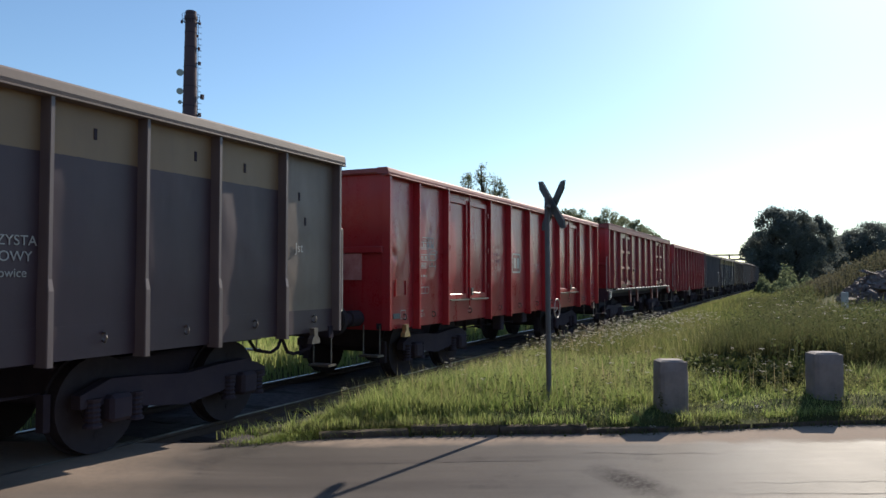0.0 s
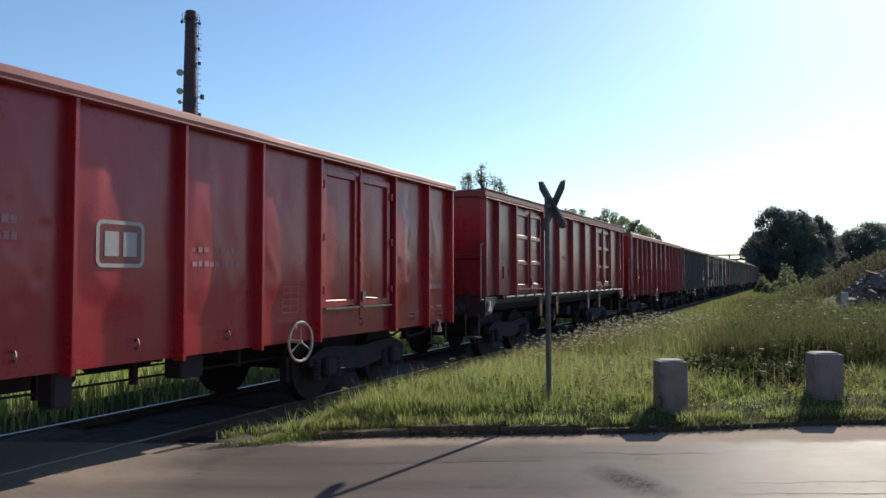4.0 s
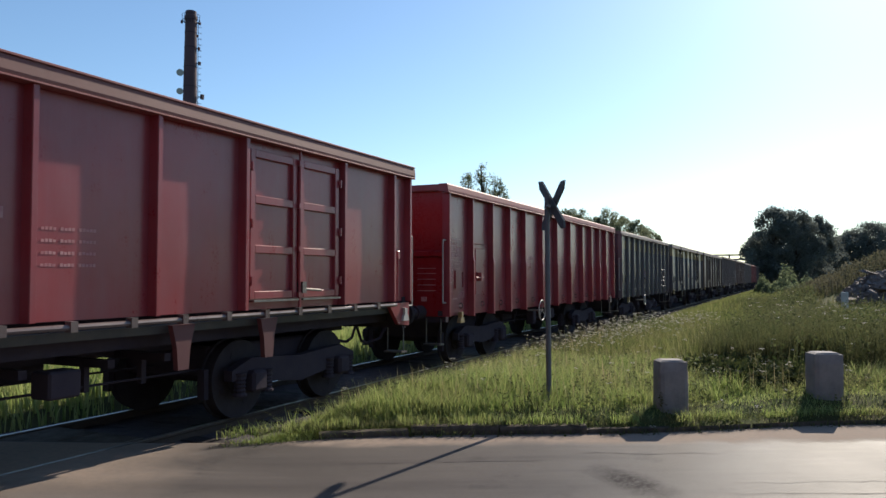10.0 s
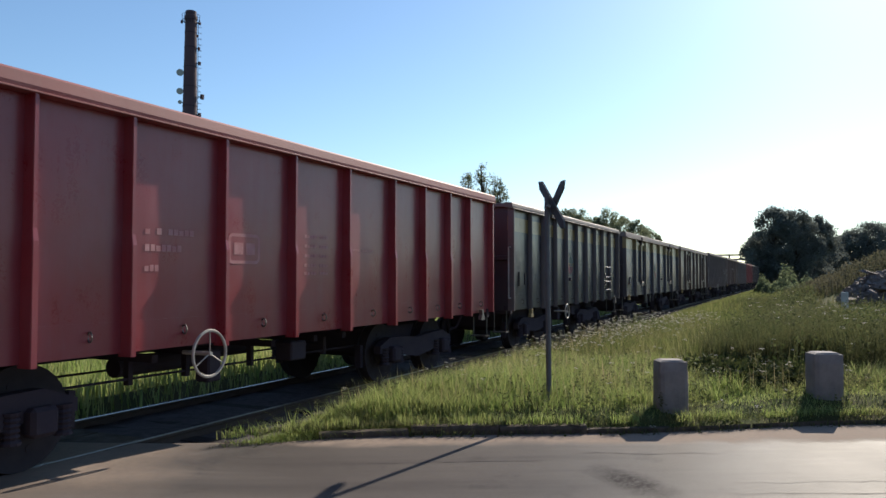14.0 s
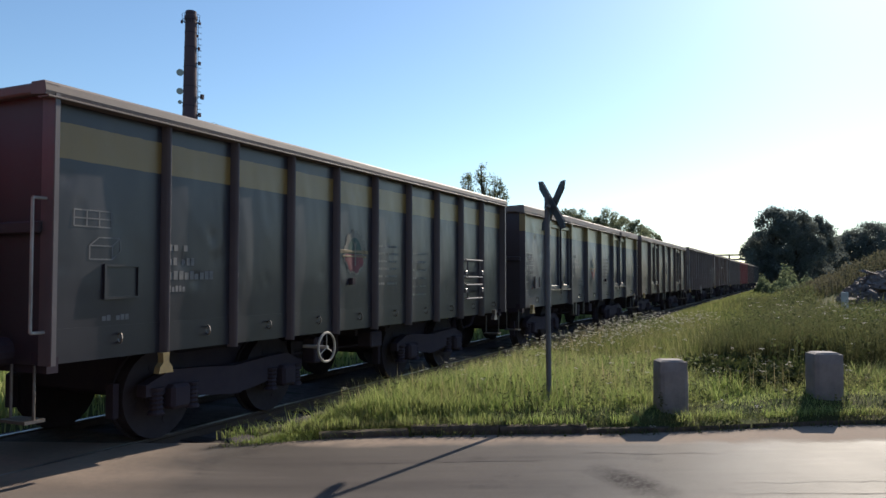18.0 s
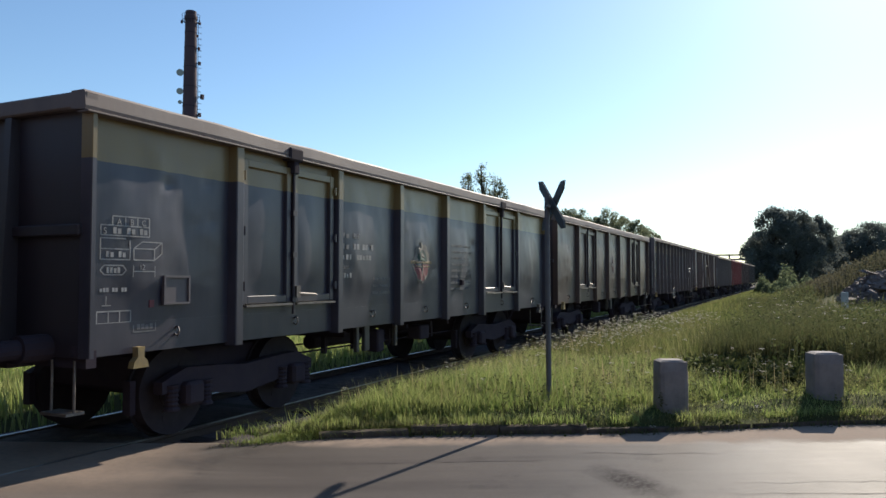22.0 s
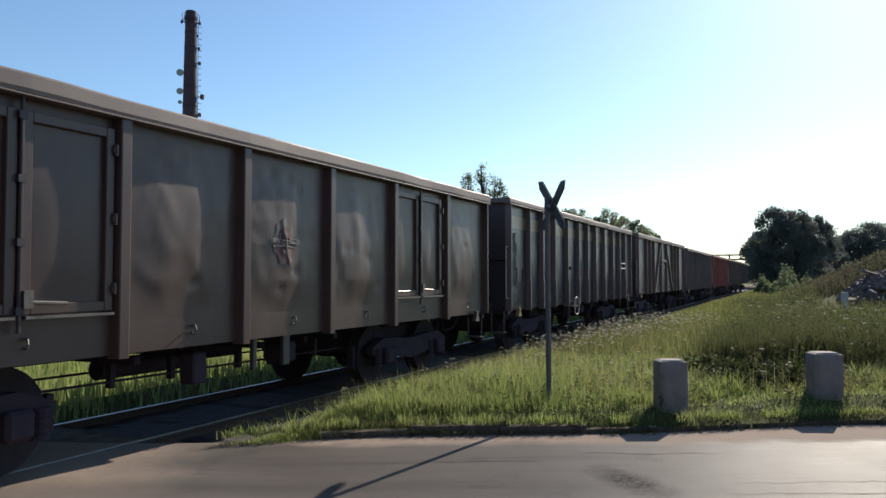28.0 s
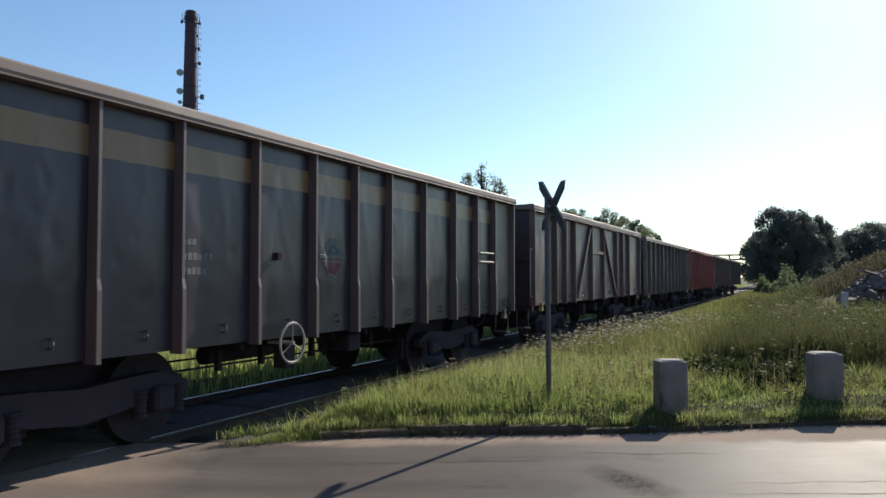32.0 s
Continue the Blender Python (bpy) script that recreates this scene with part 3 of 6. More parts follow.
weeds("kerb_weeds", 14000, -5.0, 3.0, 5.6, 11.0, 0.03, 0.12, lambda a, b: -0.13 < along((a, b))[1] - kerb_off(along((a, b))[0]) < 0.06 and noise.noise((along((a, b))[0] * 1.9, 2, 0)) > -0.25, "small dark weeds rooted at the kerb's foot", 0.035, 0.0, M_DARKLEAF_SHADE)


weeds("edge_weeds", 260, -5.25, -4.4, 6.8, 14.0, 0.12, 0.42, lambda a, b: verge(a, b) and a < XC + 2.15, "thin seeding weeds at the ballast edge", 0.025, 0.12)


def edge_x(b):
    return 0.105 * b


weeds("flowering_weeds", 1150, -5.1, -2.2, 13.0, 26.0, 0.22, 0.52, lambda a, b: verge(a, b) and a < -5.6 + 0.14 * b, "white-flowering wild carrot along the track edge", 0.035, 0.85)
weeds("flowering_weeds", 170, -5.0, 0.0, 9.2, 26.0, 0.2, 0.5, verge, "scattered pale flowers in the meadow", 0.035, 0.7)
weeds("verge_weeds", 850, -4.8, 1.6, 8.2, 13.5, 0.08, 0.30, verge, "low leafy weeds in the verge grass", 0.04, 0.06)
def thick(a, b):
    """How thickly the tall growth stands."""
    return (0.0 if a > 0.1 and b < 12.9 else 1.0) * sstep(-1.0, 1.6, a + 0.085 * (b - 10) + 0.9 * noise.noise((a * 0.8, b * 0.6, 5))) * (1 if noise.noise((a * 0.9, b * 0.6, 2)) > -0.3 else 0.25)


weeds("tall_weeds", 9500, -2.2, 2.8, 11.2, 21.0, 0.35, 1.05, lambda a, b: verge(a, b) and a < edge_x(b) + 0.8 and (random.random() < 0.10 or not in_hollow(a, b)) and random.random() < thick(a, b), "tall dusty weeds on the verge", 0.05, 0.05)
p = scatter(42000, -2.8, 3.0, 11.0, 21.0, lambda a, b: verge(a, b) and a < edge_x(b) + 0.8 and (random.random() < 0.10 or not in_hollow(a, b)) and random.random() < thick(a, b))
blades("tall_grass", p, hmap(p, 0.35, 1.0) * rng.uniform(0.5, 1.3, len(p)), 0.0045, M_DRYGRASS, 0.6, "tall dry grass on the verge")
weeds("tall_weeds", 5000, -3.4, 5.5, 20.0, 42.0, 0.35, 0.85, lambda a, b: verge(a, b) and a < edge_x(b) + 1.0 and random.random() < thick(a - 0.6, b) and not (a > 0.7 and b > 24), "tall dusty weeds on rough ground", 0.085, 0.03)
p = scatter(30000, -3.4, 5.5, 20.0, 42.0, lambda a, b: verge(a, b) and a < edge_x(b) + 1.0 and random.random() < thick(a, b) * (0.12 if a > 0.7 and b > 24 else 1))
blades("tall_grass", p, hmap(p, 0.25, 0.85) * rng.uniform(0.5, 1.2, len(p)), 0.009, M_DRYGRASS, 0.6, "tall dry grass on rough ground")
weeds("hill_weeds", 2500, 0.5, 12.0, 40.0, 56.0, 0.3, 0.7, verge, "dusty weeds on the bank behind the rubble", 0.13, 0.0, M_BANK)
p = scatter(15000, -0.6, 13.0, 39.5, 58.0, verge)
blades("hill_grass", p, rng.uniform(0.25, 0.7, len(p)), 0.02, M_BANK, 0.6, "dry grass on the bank behind the rubble")


p = scatter(52000, -6.0, -3.2, 5.2, 8.6, lambda a, b: -0.02 < along((a, b))[1] - kerb_off(along((a, b))[0]) < 1.3 and a > XC + 1.55)
blades("corner_grass", p, rng.uniform(0.05, 0.19, len(p)), 0.004, M_GRASS, 0.9, "short sunlit grass at the corner of the verge")
weeds("tall_weeds", 1300, -1.9, 1.6, 13.6, 16.5, 0.40, 1.0, lambda a, b: random.random() < sstep(-1.8, -0.5, a) and b > 13.7 + 0.4 * noise.noise((a * 1.5, 0, 4)) and noise.noise((a * 1.3, b * 1.3, 8)) > -0.25, "tall leafy weeds behind a shaded hollow", 0.045, 0.0)
p = scatter(16000, -1.9, 1.6, 13.5, 16.0, lambda a, b: random.random() < sstep(-1.9, -0.4, a) and b > 13.6 + 0.4 * noise.noise((a * 1.5, 0, 4)))
blades("tall_grass", p, hmap(p, 0.5, 1.0) * rng.uniform(0.6, 1.2, len(p)), 0.0045, M_DRYGRASS, 0.55, "tall seeding grass behind a shaded hollow")
# weeds added in a dark colour to stand in for the hollow's shade
weeds("hollow_shade_weeds", 900, -1.9, 0.9, 10.8, 14.3, 0.08, 0.34, in_hollow, "dark weeds coloured to give the shade in a hollow of the verge", 0.09, 0.0, M_DARKLEAF_SHADE)


def tree(x, y, h, spread, n_clumps, leaves, mat, label, trunk_h=0.3, leaf=0.35, seed=1, weep=0.0, zbase=None, narrow=False):
    """A tapered trunk with limbs and a crown of many leaf clumps."""
    r = random.Random(seed)
    z0 = ground_z(x, y) if zbase is None else zbase
    tr = thing("tree", label, "tree", "", (x, y, z0))
    bm = bmesh.new()
    rod(bm, (0, 0, -0.3), (r.uniform(-0.3, 0.3), r.uniform(-0.3, 0.3), h * 0.55), h * 0.028, h * 0.014, 9)
    rod(bm, (0, 0, h * 0.5), (0, 0, h * 0.9), h * 0.014, h * 0.004, 7)
    part("trunk", bm, M_BARK, tr)
    cl = []
    for k in range(n_clumps):
        t_ = r.uniform(trunk_h, 1.0)
        prof = math.sin(math.pi * min(1, max(0.05, (t_ - trunk_h) / (1 - trunk_h) * 0.85 + 0.12))) ** 0.6
        a = r.uniform(0, 6.28)
        rr = spread * prof * math.sqrt(r.uniform(0.05, 1.0))
        cl.append((Vector((rr * math.cos(a), rr * math.sin(a), h * t_ * (0.97 + 0.05 * r.random()))), spread * (r.uniform(0.14, 0.30) if not narrow else r.uniform(0.2, 0.5))))
    bm = bmesh.new()
    for c, _ in cl[::3]:
        rod(bm, (0, 0, max(h * 0.15, c.z - 0.35 * h * r.uniform(0.4, 1))), tuple(c), h * 0.008, h * 0.002, 5, False)
    part("branchwork", bm, M_BARK, tr)
    v, f = [], []
    for c, cr in cl:
        for k in range(leaves):
            d = Vector((r.gauss(0, 1), r.gauss(0, 1), r.gauss(0, 0.8))).normalized() * cr * (r.random() ** 0.4)
            if narrow:
                d = Vector((d.x * 0.7, d.y * 0.7, d.z * 1.1))
            if weep:
                d.z -= weep * cr * r.random() * 1.6
            pnt = c + d
            e1 = Vector((r.uniform(-1, 1), r.uniform(-1, 1), r.uniform(-1, 1))).normalized()
            e2 = e1.cross(Vector((r.uniform(-1, 1), r.uniform(-1, 1), r.uniform(-1, 1)))).normalized()
            s1, s2 = leaf * r.uniform(0.6, 1.3), leaf * r.uniform(0.35, 0.6)
            b = len(v)
            v += [tuple(pnt - e1 * s1), tuple(pnt + e2 * s2), tuple(pnt + e1 * s1), tuple(pnt - e2 * s2)]
            f.append((b, b + 1, b + 2, b + 3))
    raw("crown", v, f, mat, tr)
    return tr


def at_pixel_line(deg, dist):
    """A place at deg degrees right of the view's middle line and dist metres away."""
    a = radians(-YAW + deg)
    return dist * math.sin(a), dist * math.cos(a)


def deg_of(px):
    return math.degrees(math.atan((px - 784) / 1328.3))


# group of big trees right of the line's end
for px, dist, h, sp, sd in ((1372, 120, 12.9, 4.6, 1), (1408, 118, 12.0, 4.4, 2), (1442, 122, 11.6, 4.0, 3), (1345, 124, 8.8, 3.2, 4), (1478, 150, 9.6, 5, 5), (1512, 150, 11.0, 5.0, 6), (1548, 150, 12.6, 6.0, 7), (1600, 150, 12.5, 7.0, 8), (1460, 132, 8.5, 3.6, 9)):
    x, y = at_pixel_line(deg_of(px), dist / math.cos(radians(deg_of(px))))
    tree(x, y, h, sp, 110, 210, M_LEAF, "large dark broad-crowned tree against the bright sky", 0.12, 0.17, sd, weep=0.5, zbase=0)
# row of trees behind the train
for px, dist, h, sp, sd, m_ in ((998, 95, 10.0, 2.8, 11, M_LEAF2), (1020, 96, 10.2, 2.6, 12, M_LEAF2), (1076, 100, 10.4, 2.6, 13, M_LEAF2), (1098, 102, 9.9, 2.6, 14, M_LEAF2), (1122, 104, 9.6, 2.4, 15, M_LEAF2), (1142, 106, 8.7, 2.2, 16, M_LEAF2), (1056, 100, 9.4, 2.6, 17, M_LEAF2), (1038, 98, 9.3, 2.6, 18, M_LEAF2), (1160, 108, 7.6, 2.0, 19, M_LEAF2)):
    x, y = at_pixel_line(deg_of(px), dist / math.cos(radians(deg_of(px))))
    tree(x, y, h, sp, 80, 90, m_, "green deciduous tree behind the railway", 0.2, 0.13, sd, zbase=0)
for px, h, sp, sd in ((828, 11.6, 0.75, 21), (857, 12.5, 0.8, 22), (875, 11.5, 0.9, 23), (886, 11.0, 0.6, 24)):
    x, y = at_pixel_line(deg_of(px), 72 / math.cos(radians(deg_of(px))))
    tree(x, y, h, sp * 1.5, 75, 26, M_LEAF2, "slender young poplar with sparse upright crown", 0.35, 0.10, sd, zbase=0, narrow=True)

x, y = at_pixel_line(deg_of(378), 50 / math.cos(radians(deg_of(378))))
tree(x, y, 11.7, 1.7, 90, 110, M_LEAF2, "green deciduous tree close behind the railway", 0.25, 0.09, 41, zbase=0)


def bush(x, y, h, sp, sd, label):
    r = random.Random(sd)
    b_ = thing("bush", label, "bush", "", (x, y, ground_z(x, y)))
    bm = bmesh.new()
    for k in range(6):
        rod(bm, (r.uniform(-0.1, 0.1), r.uniform(-0.1, 0.1), -0.1), (r.uniform(-sp, sp) * 0.7, r.uniform(-sp, sp) * 0.7, h * r.uniform(0.6, 0.95)), 0.03, 0.008, 5)
    part("stem_cluster", bm, M_BARK, b_)
    v, f = [], []
    for k in range(4200):
        d = Vector((r.gauss(0, 1), r.gauss(0, 1), 0)).normalized() * sp * math.sqrt(r.random())
        lob = 0.62 + 0.75 * noise.noise((d.x * 1.6 / sp + sd, d.y * 1.6 / sp, sd * 0.3)) + 0.3 * noise.noise((d.x * 4 / sp, d.y * 4 / sp, sd))
        z = h * lob * (1.15 - (d.length / sp) ** 2 * 0.6) * r.random() ** 0.6
        pnt = Vector((d.x, d.y, z))
        e1 = Vector((r.uniform(-1, 1), r.uniform(-1, 1), r.uniform(-1, 1))).normalized()
        e2 = e1.cross(Vector((r.uniform(-1, 1), r.uniform(-1, 1), r.uniform(-1, 1)))).normalized()
        i = len(v)
        s1 = 0.075 * r.uniform(0.6, 1.4)
        v += [tuple(pnt - e1 * s1), tuple(pnt + e2 * s1 * 0.5), tuple(pnt + e1 * s1), tuple(pnt - e2 * s1 * 0.5)]
        f.append((i, i + 1, i + 2, i + 3))
    raw("foliage", v, f, M_BUSH, b_)
    return b_


for px, d_, h, sp, sd in ((1390, 52, 2.0, 1.1, 31), (1366, 56, 1.1, 0.7, 32), (1416, 50, 1.5, 1.1, 33), (1352, 66, 1.6, 0.8, 34), (1400, 47, 1.1, 0.9, 35)):
    x, y = at_pixel_line(deg_of(px), d_ / math.cos(radians(deg_of(px))))
    bush(x, y, h, sp, sd, "rounded grey-green bush on rough ground")

# ---- rubble heap and marker ----
heap = tagged(new("rubble_heap"), "heap of broken concrete slabs and stones", "rubble", kind="stuff")
rr = random.Random(4)
hx, hy = 3.45, 37.0
allv = bmesh.new()
for k in range(1300):
    a, q = rr.uniform(0, 6.28), math.sqrt(rr.random())
    x, y = hx + 1.8 * q * math.cos(a), hy + 2.4 * q * math.sin(a)
    z = ground_z(x, y) + 0.85 * (1 - q ** 2.4) * rr.random() ** 0.5 + 0.1
    s = Vector((rr.uniform(0.04, 0.17), rr.uniform(0.04, 0.13), rr.uniform(0.03, 0.10)))
    if k % 320 == 0:
        s = Vector((rr.uniform(0.7, 1.2), 0.25, 0.06))
    m_ = Matrix.Translation((x, y, z)) @ Euler((rr.uniform(-0.5, 0.5), rr.uniform(-0.5, 0.5), rr.uniform(0, 3))).to_matrix().to_4x4()
    vs = [allv.verts.new(m_ @ Vector((sx * s.x * rr.uniform(0.7, 1.1), sy * s.y * rr.uniform(0.7, 1.1), sz * s.z * rr.uniform(0.7, 1.1)))) for sz in (-1, 1) for sy in (-1, 1) for sx in (-1, 1)]
    for q4 in ((0, 2, 3, 1), (4, 5, 7, 6), (0, 1, 5, 4), (1, 3, 7, 5), (3, 2, 6, 7), (2, 0, 4, 6)):
        allv.faces.new([vs[i] for i in q4])
part("rubble", allv, M_RUBBLE, heap)
mx, my = at_pixel_line(deg_of(1496), 28 / math.cos(radians(deg_of(1496))))
mk = mesh_ob("marker_post", B(-0.12, 0.12, -0.1, 0.1, -0.3, 0.82, bevel=0.02), M_PALESTONE)
mk.location = (mx, my, ground_z(mx, my))
tagged(mk, "small pale concrete marker post in weeds", "marker post")

# ---- chimney ----
cx, cy = at_pixel_line(deg_of(331), 150 / math.cos(radians(deg_of(331))))
CD = math.hypot(cx, cy)
ch = thing("factory_chimney", "tall dark brick factory chimney with aerials", "chimney", at=(cx, cy, 0))
HT = 55.5
bm = bmesh.new()
ringsz = [(0, 2.3), (20, 1.75), (34, 1.46), (35.2, 1.40), (HT - 1.8, 1.12), (HT - 1.7, 1.22), (HT - 1.0, 1.22), (HT - 0.9, 1.1), (HT, 1.08)]
loft(bm, [[(r_ * math.cos(a), r_ * math.sin(a), z) for a in [2 * math.pi * i / 28 for i in range(28)]] for z, r_ in ringsz])
part("shaft", bm, M_CHIMNEY, ch)
for z in (20, 26, 31, 36, 40, 44, 48, 51):
    r_ = float(np.interp(z, [q[0] for q in ringsz], [q[1] for q in ringsz])) + 0.04
    part("iron_band", loft(bmesh.new(), [[(r_ * math.cos(a), r_ * math.sin(a), zz) for a in [2 * math.pi * i / 28 for i in range(28)]] for zz in (z, z + 0.18)]), M_DARK, ch)
LFT = Vector((-cy / CD, cx / CD, 0))          # to the left, seen from the crossing
for z, r_, o in ((42.8, 0.72, 1.95), (39.0, 0.66, 1.95), (36.8, 0.4, 1.9)):
    c = LFT * o + Vector((0, 0, z))
    bm = bmesh.new()
    ax = Vector((-cx, -cy, 0)).normalized()
    rod(bm, c - ax * 0.15, c + ax * 0.22, r_ * 0.86, r_, 18)
    an = part("dish_aerial", bm, M_DISH, ch, "pale round dish aerial")
    part("bracket", rod(bmesh.new(), tuple(c - LFT * 0.9), tuple(c), 0.09, seg=6), M_DARK, an)
for z, o, s in ((38.2, -2.35, 0.5), (45.0, -1.75, 0.36), (48.0, -1.6, 0.34), (53.2, -1.75, 0.3), (53.2, 1.75, 0.3), (34.5, -1.9, 0.4), (50.6, -1.35, 0.25)):
    c = LFT * o + Vector((0, 0, z))
    an = part("aerial", box(bmesh.new(), c.x - s * 0.6, c.x + s * 0.6, c.y - s * 0.6, c.y + s * 0.6, z - s, z + s, 0.05), M_CHIMNEY, ch, "dark panel aerial")
    part("bracket", rod(bmesh.new(), tuple(c), tuple(c * 0.4 + Vector((0, 0, z * 0.6))), 0.07, seg=6), M_DARK, an)
bm = bmesh.new()
ring(bm, (0, 0, HT - 1.9), (0, 0, 1), 1.75, 0.06, 24, 5)
ring(bm, (0, 0, HT - 0.8), (0, 0, 1), 1.75, 0.04, 24, 5)
for k in range(12):
    a = k * math.pi / 6
    rod(bm, (1.75 * math.cos(a), 1.75 * math.sin(a), HT - 1.9), (1.75 * math.cos(a), 1.75 * math.sin(a), HT - 0.8), 0.04, seg=5)
    rod(bm, (1.1 * math.cos(a), 1.1 * math.sin(a), HT - 2.4), (1.75 * math.cos(a), 1.75 * math.sin(a), HT - 1.9), 0.05, seg=5)
part("gallery", bm, M_DARK, ch)
bm = bmesh.new()
for o in (-0.2, 0.2):
    c = -LFT * 1.5
    rod(bm, (c.x + o * 0.5, c.y + o * 0.5, 1), (c.x * 0.85 + o * 0.5, c.y * 0.85 + o * 0.5, HT - 2), 0.06, seg=5)
for z in np.arange(2, HT - 2, 1.2):
    ring(bm, (-LFT.x * 1.75, -LFT.y * 1.75, float(z)), (0, 0, 1), 0.35, 0.03, 8, 4)
part("ladder", bm, M_DARK, ch)

# ---- pipe bridge over the line ----
pb = thing("pipe_bridge", "grey pipe bridge crossing behind the trees", "pipe bridge")
q0 = at_pixel_line(deg_of(1235), 128 / math.cos(radians(deg_of(1235))))
q1 = at_pixel_line(deg_of(1352), 124 / math.cos(radians(deg_of(1352))))
for z, r_ in ((4.6, 0.16), (5.35, 0.14)):
    part("pipe", rod(bmesh.new(), (*q0, z), (*q1, z), r_, seg=10), M_CONCRETE, pb)
for f_ in (0.02, 0.5, 0.98):
    x, y = q0[0] + (q1[0] - q0[0]) * f_, q0[1] + (q1[1] - q0[1]) * f_
    part("support", rod(bmesh.new(), (x, y, -0.3), (x, y, 5.3), 0.14, seg=8), M_DARK, pb)

# ---- an insect that flits past ----
fly = thing("flying_insect", "small dark winged insect in flight", "insect", at=(-20, 60, 9))
bm = bmesh.new()
loft(bm, [[(r_ * math.cos(a), y, r_ * math.sin(a)) for a in [2 * math.pi * i / 10 for i in range(10)]] for y, r_ in ((-0.011, 0.0012), (-0.009, 0.0024), (-0.004, 0.0032), (0.0, 0.0022), (0.002, 0.0030), (0.006, 0.0028), (0.008, 0.0018), (0.010, 0.0022), (0.012, 0.0010))])
part("body", bm, M_DARK, fly, smooth=True)
for sx in (-1, 1):
    part("wing", loft(bmesh.new(), [[(sx * x, y, z) for x, y in ((0.001, 0.003), (0.004, 0.003), (0.006, -0.006), (0.004, -0.010), (0.002, -0.004))] for z in (0.0022, 0.0026)]), M_STEEL, fly)


# ---- the train ----
S_ROWS = [0, 1.28, 2.59, 3.91, 5.23, 6.55, 7.87, 9.18, 10.48, 11.77, 13.05, 14.35, 15.66, 16.97, 18.27, 19.57, 20.84, 22.13, 23.46, 24.83, 26.19, 27.55, 28.91, 30.26, 31.61, 32.95, 34.29, 35.64, 37, 38.35, 39.68, 41.01, 42.34, 43.69, 45.07, 46.45, 47.84, 49.23, 50.61, 51.99, 53.39, 54.8, 56.23, 57.66, 59.07, 60.48, 61.9, 63.32, 64.74, 66.17, 67.6, 69.05, 70.52, 72, 73.5, 75, 76.52, 78.05, 79.57, 81.11, 82.69, 84.27, 85.83, 87.4, 88.98]      # metres rolled, every half second


def gone(t):
    """Metres that the train has rolled by t seconds."""
    return float(np.interp(t, np.arange(65) * 0.5, S_ROWS))


WHEEL_R = 0.46
TRAIN = []          # (wagon, its centre along the line at the start)
WHEELSETS = []      # (wheelset, place along its wagon)
SURF = {}           # the plates of each wagon, to set signs on them
HALF = 1.385        # half the width at the foot of the rim
PLATE = 1.325       # half the width over the side plates


def rib_mesh(side, y, z0, z1, w, d, style, foot):
    """A pressed rib: a narrow face on sloping flanks; foot: below this height it is broader; tube: half round."""
    bm = bmesh.new()
    if style == "tube":
        sec = []
        for z in (z0, z1):
            sec.append([(side * (PLATE - 0.02 + (d + HALF - PLATE) * max(0.0, math.sin(a))), y + w * math.cos(a), z) for a in [math.pi * i / 8 for i in range(9)]])
        return loft(bm, sec)
    lv = [(z0, 1.0, 0.0), (z1, 1.0, 0.0)]
    if foot:
        lv = [(z0, 1.5, 0.02), (foot, 1.4, 0.018), (foot + 0.10, 1.0, 0.0), (z1, 1.0, 0.0)]
    sec = []
    for z, k, e in lv:
        f_, g_, dd = w * k, w * 1.3 * (1 + (k - 1) * 0.4), d + e
        sec.append([(side * (PLATE - 0.02), y - g_, z), (side * (HALF + dd - 0.008), y - f_, z), (side * (HALF + dd), y - f_ * 0.8, z),
                    (side * (HALF + dd), y + f_ * 0.8, z), (side * (HALF + dd - 0.008), y + f_, z), (side * (PLATE - 0.02), y + g_, z)])
    return loft(bm, sec)


def skin_x(y, z, y0, y1, z0, z1, bulge, dent, seed):
    """How far a plate between two ribs stands out at (y, z): bulged outwards, with creased dents."""
    u, v = (y - y0) / (y1 - y0), (z - z0) / (z1 - z0)
    e = min(1.0, 6 * u, 6 * (1 - u)) * min(1.0, 5 * v, 5 * (1 - v))
    x = PLATE + bulge * math.sin(math.pi * u ** 0.8) * math.sin(math.pi * min(1, v * 1.2)) * e
    if dent:
        n1 = noise.noise((y * 1.9 + seed, z * 1.1, seed * 1.7))
        c = 0.42 + 0.13 * math.sin(seed * 5.3) + 0.16 * noise.noise((z * 1.5, seed, 2.0))
        q = (u - c) * (y1 - y0)
        fold = math.exp(-(q / (0.16 if q < 0 else 0.07)) ** 2) * max(0.0, 0.6 + noise.noise((z * 1.3, seed * 3.1, 6.0)))
        n2 = noise.noise((y * 2.6 + z * 0.8, z * 0.9 + seed, seed * 0.7))
        crease = max(0.0, 1 - 6 * abs(n2))
        n3 = noise.noise((y * 7.0, z * 4.0, seed))
        pock = max(0.0, noise.noise((y * 9.5 + seed, z * 6.5, seed * 2)) - 0.42)
        x += dent * max(0, e) * (0.5 * n1 + 0.45 * fold + 0.22 * crease + 0.10 * n3 - 2.2 * pock)
    return x


def skin(side, y0, y1, z0, z1, bulge, dent, seed, ny=24, nz=36):
    bm = bmesh.new()
    rows = []
    for j in range(nz + 1):
        z = z0 + (z1 - z0) * j / nz
        rows.append([bm.verts.new((side * skin_x(y, z, y0, y1, z0, z1, bulge, dent, seed), y, z)) for y in [y0 + (y1 - y0) * i / ny for i in range(ny + 1)]])
    for a, b in zip(rows, rows[1:]):
        for i in range(ny):
            bm.faces.new((a[i], a[i + 1], b[i + 1], b[i]) if side > 0 else (a[i + 1], a[i], b[i], b[i + 1]))
    return bm


